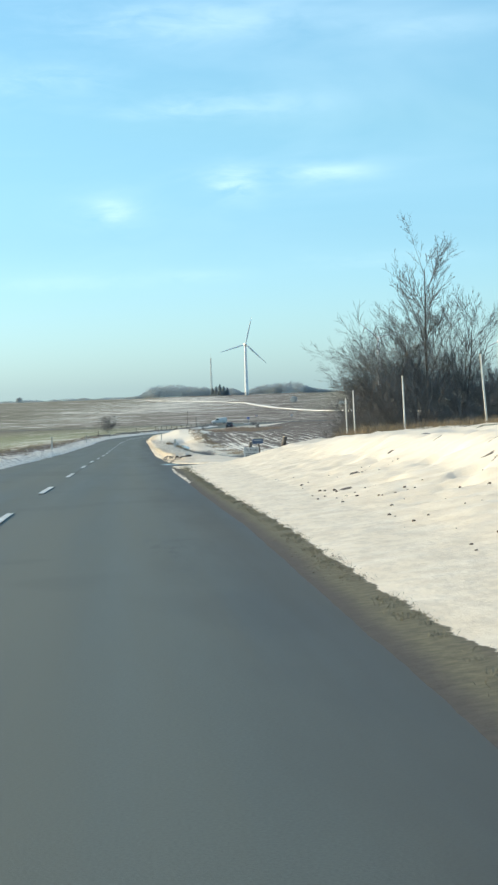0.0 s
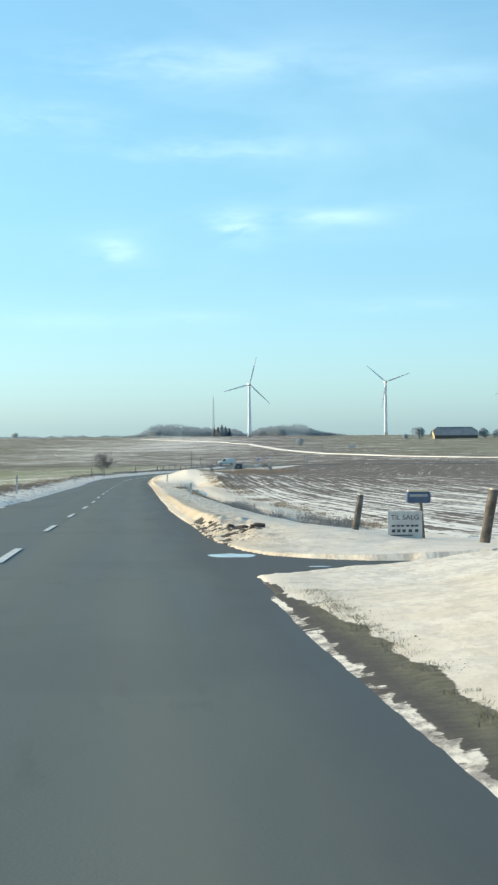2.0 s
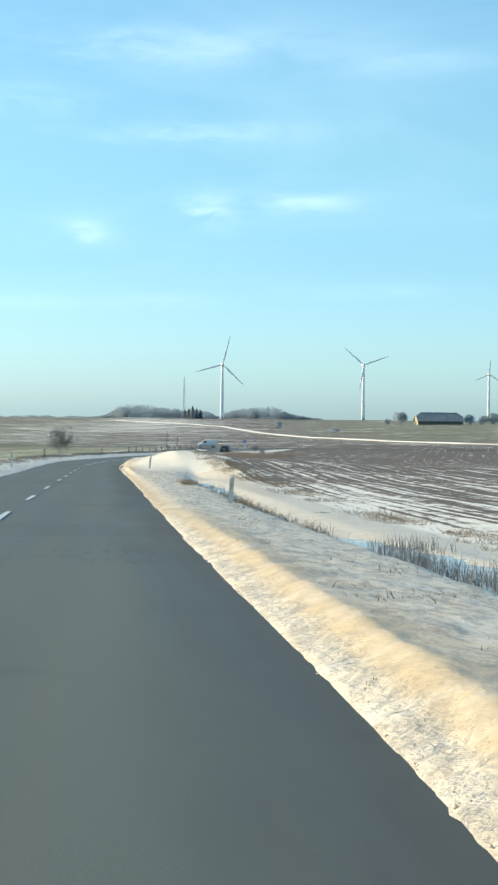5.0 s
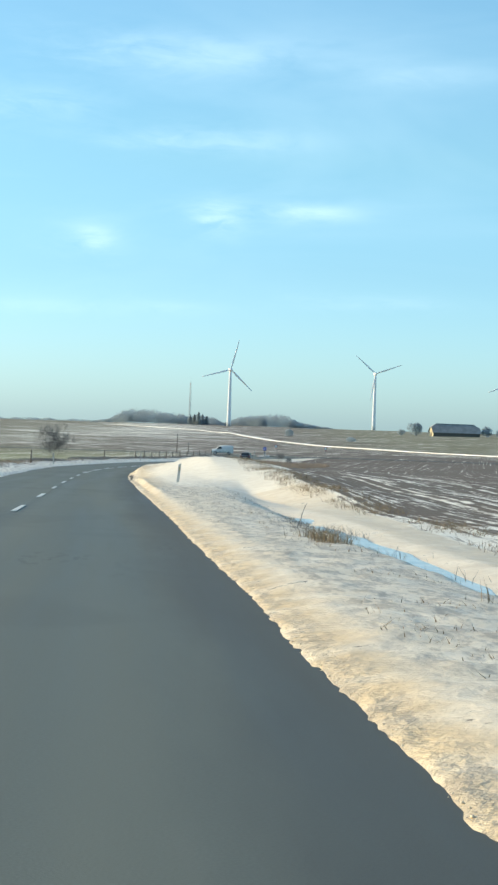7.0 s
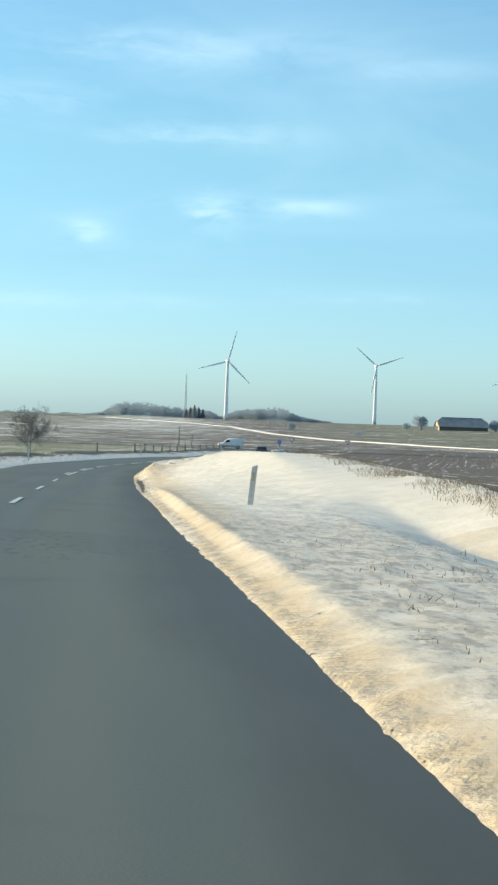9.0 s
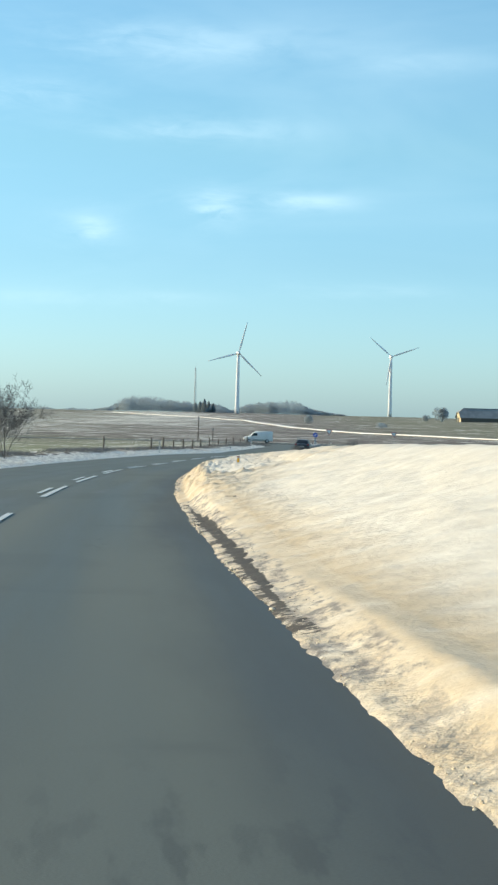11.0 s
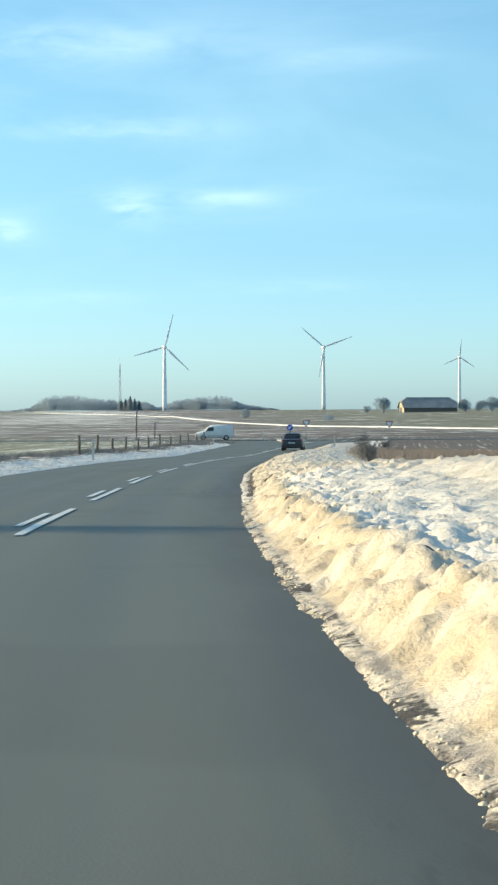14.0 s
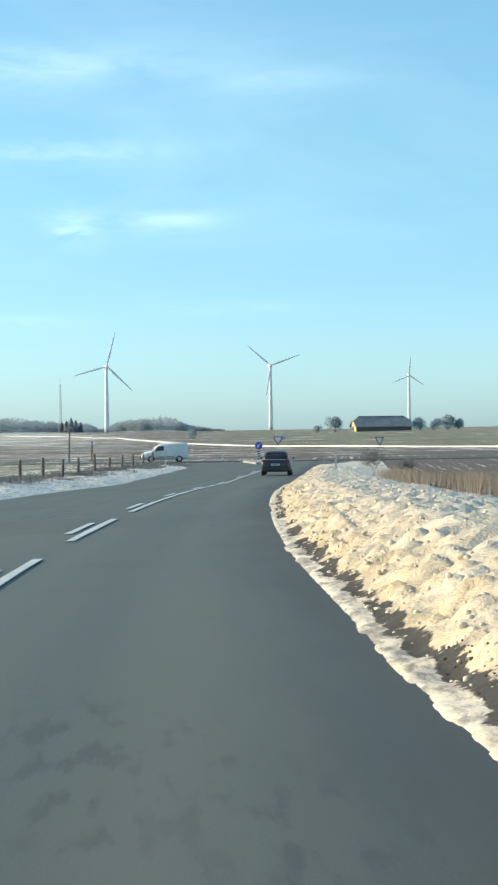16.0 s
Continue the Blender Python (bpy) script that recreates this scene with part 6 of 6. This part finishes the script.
blades("verge_grass", spots(2600, 330, 505, -12.5, -9.3, 9, -0.05, 0.25), REED, "dark frosted grass along the fence", "grass", 0.15, 0.42, 7, 0.2, 0.010, 0.5, 9)
blades("verge_grass", spots(500, 20, 330, -11.0, -8.2, 10, 0.0, 0.15), STRAW, "dead grass on the snowy verge opposite", "grass", 0.12, 0.4, 7, 0.25, 0.010, 0.5, 10)


def edge_spots(n, y0, y1, o0, o1, seed, patch=-9.0, scale=0.35):
    """Scattered places at an offset from the right edge of the asphalt."""
    return [(x + float(right_edge(y)), y) for x, y in spots(n, y0, y1, o0, o1, seed, patch, scale)]


def clods(name, places, material, label, category, r0, r1, seed):
    rng = random.Random(seed)
    bm = bmesh.new()
    bmesh.ops.create_icosphere(bm, subdivisions=2 if r1 > 0.03 else 1, radius=1.0)
    bv = [p.co.copy() for p in bm.verts]
    bf = [tuple(q.index for q in face.verts) for face in bm.faces]
    bm.free()
    verts, faces = [], []
    low = ground_z([p[0] for p in places], [p[1] for p in places])
    for (x, y), z in zip(places, low):
        r = rng.uniform(r0, r1) * (0.6 + 0.8 * rng.random() ** 2)
        z = float(z)
        rot = Euler((rng.uniform(0, 6), rng.uniform(0, 6), rng.uniform(0, 6))).to_matrix()
        off = Vector((rng.uniform(0, 50), rng.uniform(0, 50), 0))
        i = len(verts)
        for q in bv:
            p = rot @ (q * (1 + 0.45 * noise.noise(q * 1.3 + off) + rng.uniform(-0.10, 0.10)))
            verts.append((x + p.x * r, y + p.y * r * 1.2, z + (p.z * 0.75 + 0.05) * r))
        faces += [(a + i, b + i, c + i) for a, b, c in bf]
    ob = mesh_object(name, verts, faces, material, smooth=True)
    return tagged(ob, label, category, kind="stuff")


LUMP = "broken lumps of ploughed snow along the road"
CRUMB = "crumbled snow along the edge of the asphalt"
clods("snow_clods", spots(2200, 340, 470, 1.75, 4.6, 11), SNOW, LUMP, "snow lumps", 0.010, 0.040, 11)
clods("snow_clods", spots(600, 324, 400, 1.62, 3.1, 51, -0.15, 0.8), SNOW, LUMP, "snow lumps", 0.012, 0.034, 51)
clods("snow_clods", spots(420, 288, 345, 1.9, 3.2, 12), SNOW, LUMP, "snow lumps", 0.010, 0.030, 12)
clods("snow_clods", spots(5000, 98, 256, 1.16, 1.42, 13, -0.12, 1.4), SNOW, CRUMB, "snow lumps", 0.003, 0.008, 13)
clods("snow_clods", spots(160, 76, 98, 1.45, 2.4, 24, -0.05, 1.1), SNOW, CRUMB, "snow lumps", 0.006, 0.02, 24)
clods("snow_clods", spots(2000, 256, 345, 0.98, 1.26, 25, 0.0, 0.8), SNOW, CRUMB, "snow lumps", 0.004, 0.018, 25)
clods("soil_clods", spots(420, 77, 91, 1.36, 2.2, 15, 0.1, 1.1), SOIL, "dark frozen soil clods torn up by the verge", "soil clods", 0.004, 0.015, 15)
clods("snow_clods", spots(700, 344, 430, 1.50, 1.95, 26), SNOW, CRUMB, "snow lumps", 0.008, 0.03, 26)
clods("soil_clods", spots(1400, 342, 430, 1.52, 1.90, 16, 0.12, 0.7), SOIL, "dark frozen soil clods under the snowbank", "soil clods", 0.004, 0.016, 16)
clods("soil_clods", spots(420, 290, 338, 1.02, 1.22, 21, 0.12, 0.6), SOIL, "dark grit and soil crumbs along the asphalt edge", "soil clods", 0.003, 0.012, 21)
clods("soil_clods", spots(260, 256, 290, 1.38, 1.62, 17), SOIL, "dark frozen soil clods under the snowbank", "soil clods", 0.003, 0.008, 17)
clods("soil_clods", spots(900, 4, 62, 1.60, 2.0, 18, 0.05, 0.8), SOIL, "gritty frozen soil along the asphalt edge", "soil clods", 0.003, 0.008, 18)
clods("soil_clods", spots(90, 14, 40, 3.0, 5.2, 19, 0.05, 0.5) + spots(50, 296, 350, 1.8, 4.5, 20, 0.2, 0.5), SOIL, "dark clods scattered over the snowy bank", "soil clods", 0.010, 0.032, 19)


def soil_heap(u, y, r, seed):
    """A torn-up sod: a low rugged mound."""
    rng = random.Random(seed)
    bm = bmesh.new()
    bmesh.ops.create_icosphere(bm, subdivisions=4, radius=1.0)
    off = Vector((rng.uniform(0, 9), rng.uniform(0, 9), 0))
    for p in bm.verts:
        q = p.co
        k = 1 + 0.35 * noise.noise(q * 1.6 + off) + 0.30 * abs(noise.noise(q * 4.0 + off)) + 0.12 * noise.noise(q * 9.0 + off)
        p.co = Vector((q.x * r * k, q.y * r * 1.3 * k, q.z * r * 0.55 * k))
    ob = part("sod", bm, SOIL, None, smooth=False)
    ob.matrix_basis = Matrix.Translation(on_road(u, y, r * 0.12))
    tagged(ob, "dark torn-up frozen sod lying on the snow", "sod", "sods torn up by the plough")


for k, (u, y, r) in enumerate(((2.42, 81.8, 0.13), (2.18, 82.4, 0.08), (1.98, 83.6, 0.07), (1.75, 87.6, 0.05), (2.1, 80.8, 0.07), (1.62, 89.6, 0.05), (1.75, 79.6, 0.05), (2.28, 82.0, 0.06))):
    soil_heap(u, y, r, 200 + k)
blades("strip_grass", edge_spots(3000, 4, 63, 0.17, 0.42, 31, -0.2, 0.6), OLIVE_GRASS, "matted dead grass along the asphalt edge", "grass", 0.025, 0.055, 12, 0.05, 0.0025, 0.7, 31)
blades("strip_grass", edge_spots(1800, 4, 64, 0.27, 0.44, 34, -0.12, 1.6), OLIVE_GRASS, "dead grass tufts at the snow's edge", "grass", 0.035, 0.085, 14, 0.04, 0.003, 0.5, 34)
blades("strip_grass", spots(110, 58, 66, 1.5, 2.0, 33), OLIVE_GRASS, "tuft of dry olive grass at the track's corner", "grass", 0.05, 0.08, 16, 0.06, 0.0025, 0.8, 33)
blades("ditch_grass", spots(14, 189.5, 191.5, 3.5, 3.9, 46) + spots(12, 185.0, 188.0, 3.3, 3.8, 47), REED, "dark frosted grass at the lip of the ditch", "grass", 0.06, 0.20, 9, 0.12, 0.005, 0.6, 46)
blades("verge_grass", spots(22, 112.6, 114.2, 2.25, 2.5, 48) + spots(60, 104, 122, 1.46, 1.56, 49, 0.02, 0.6), REED, "small tufts of dead grass in the snow berm", "grass", 0.02, 0.06, 9, 0.04, 0.004, 0.7, 48)
blades("field_edge_grass", spots(1600, 105, 270, 7.3, 8.8, 32, -0.1, 0.3), STRAW, "dead grass along the edge of the ploughed field", "grass", 0.06, 0.24, 8, 0.2, 0.006, 0.7, 32)
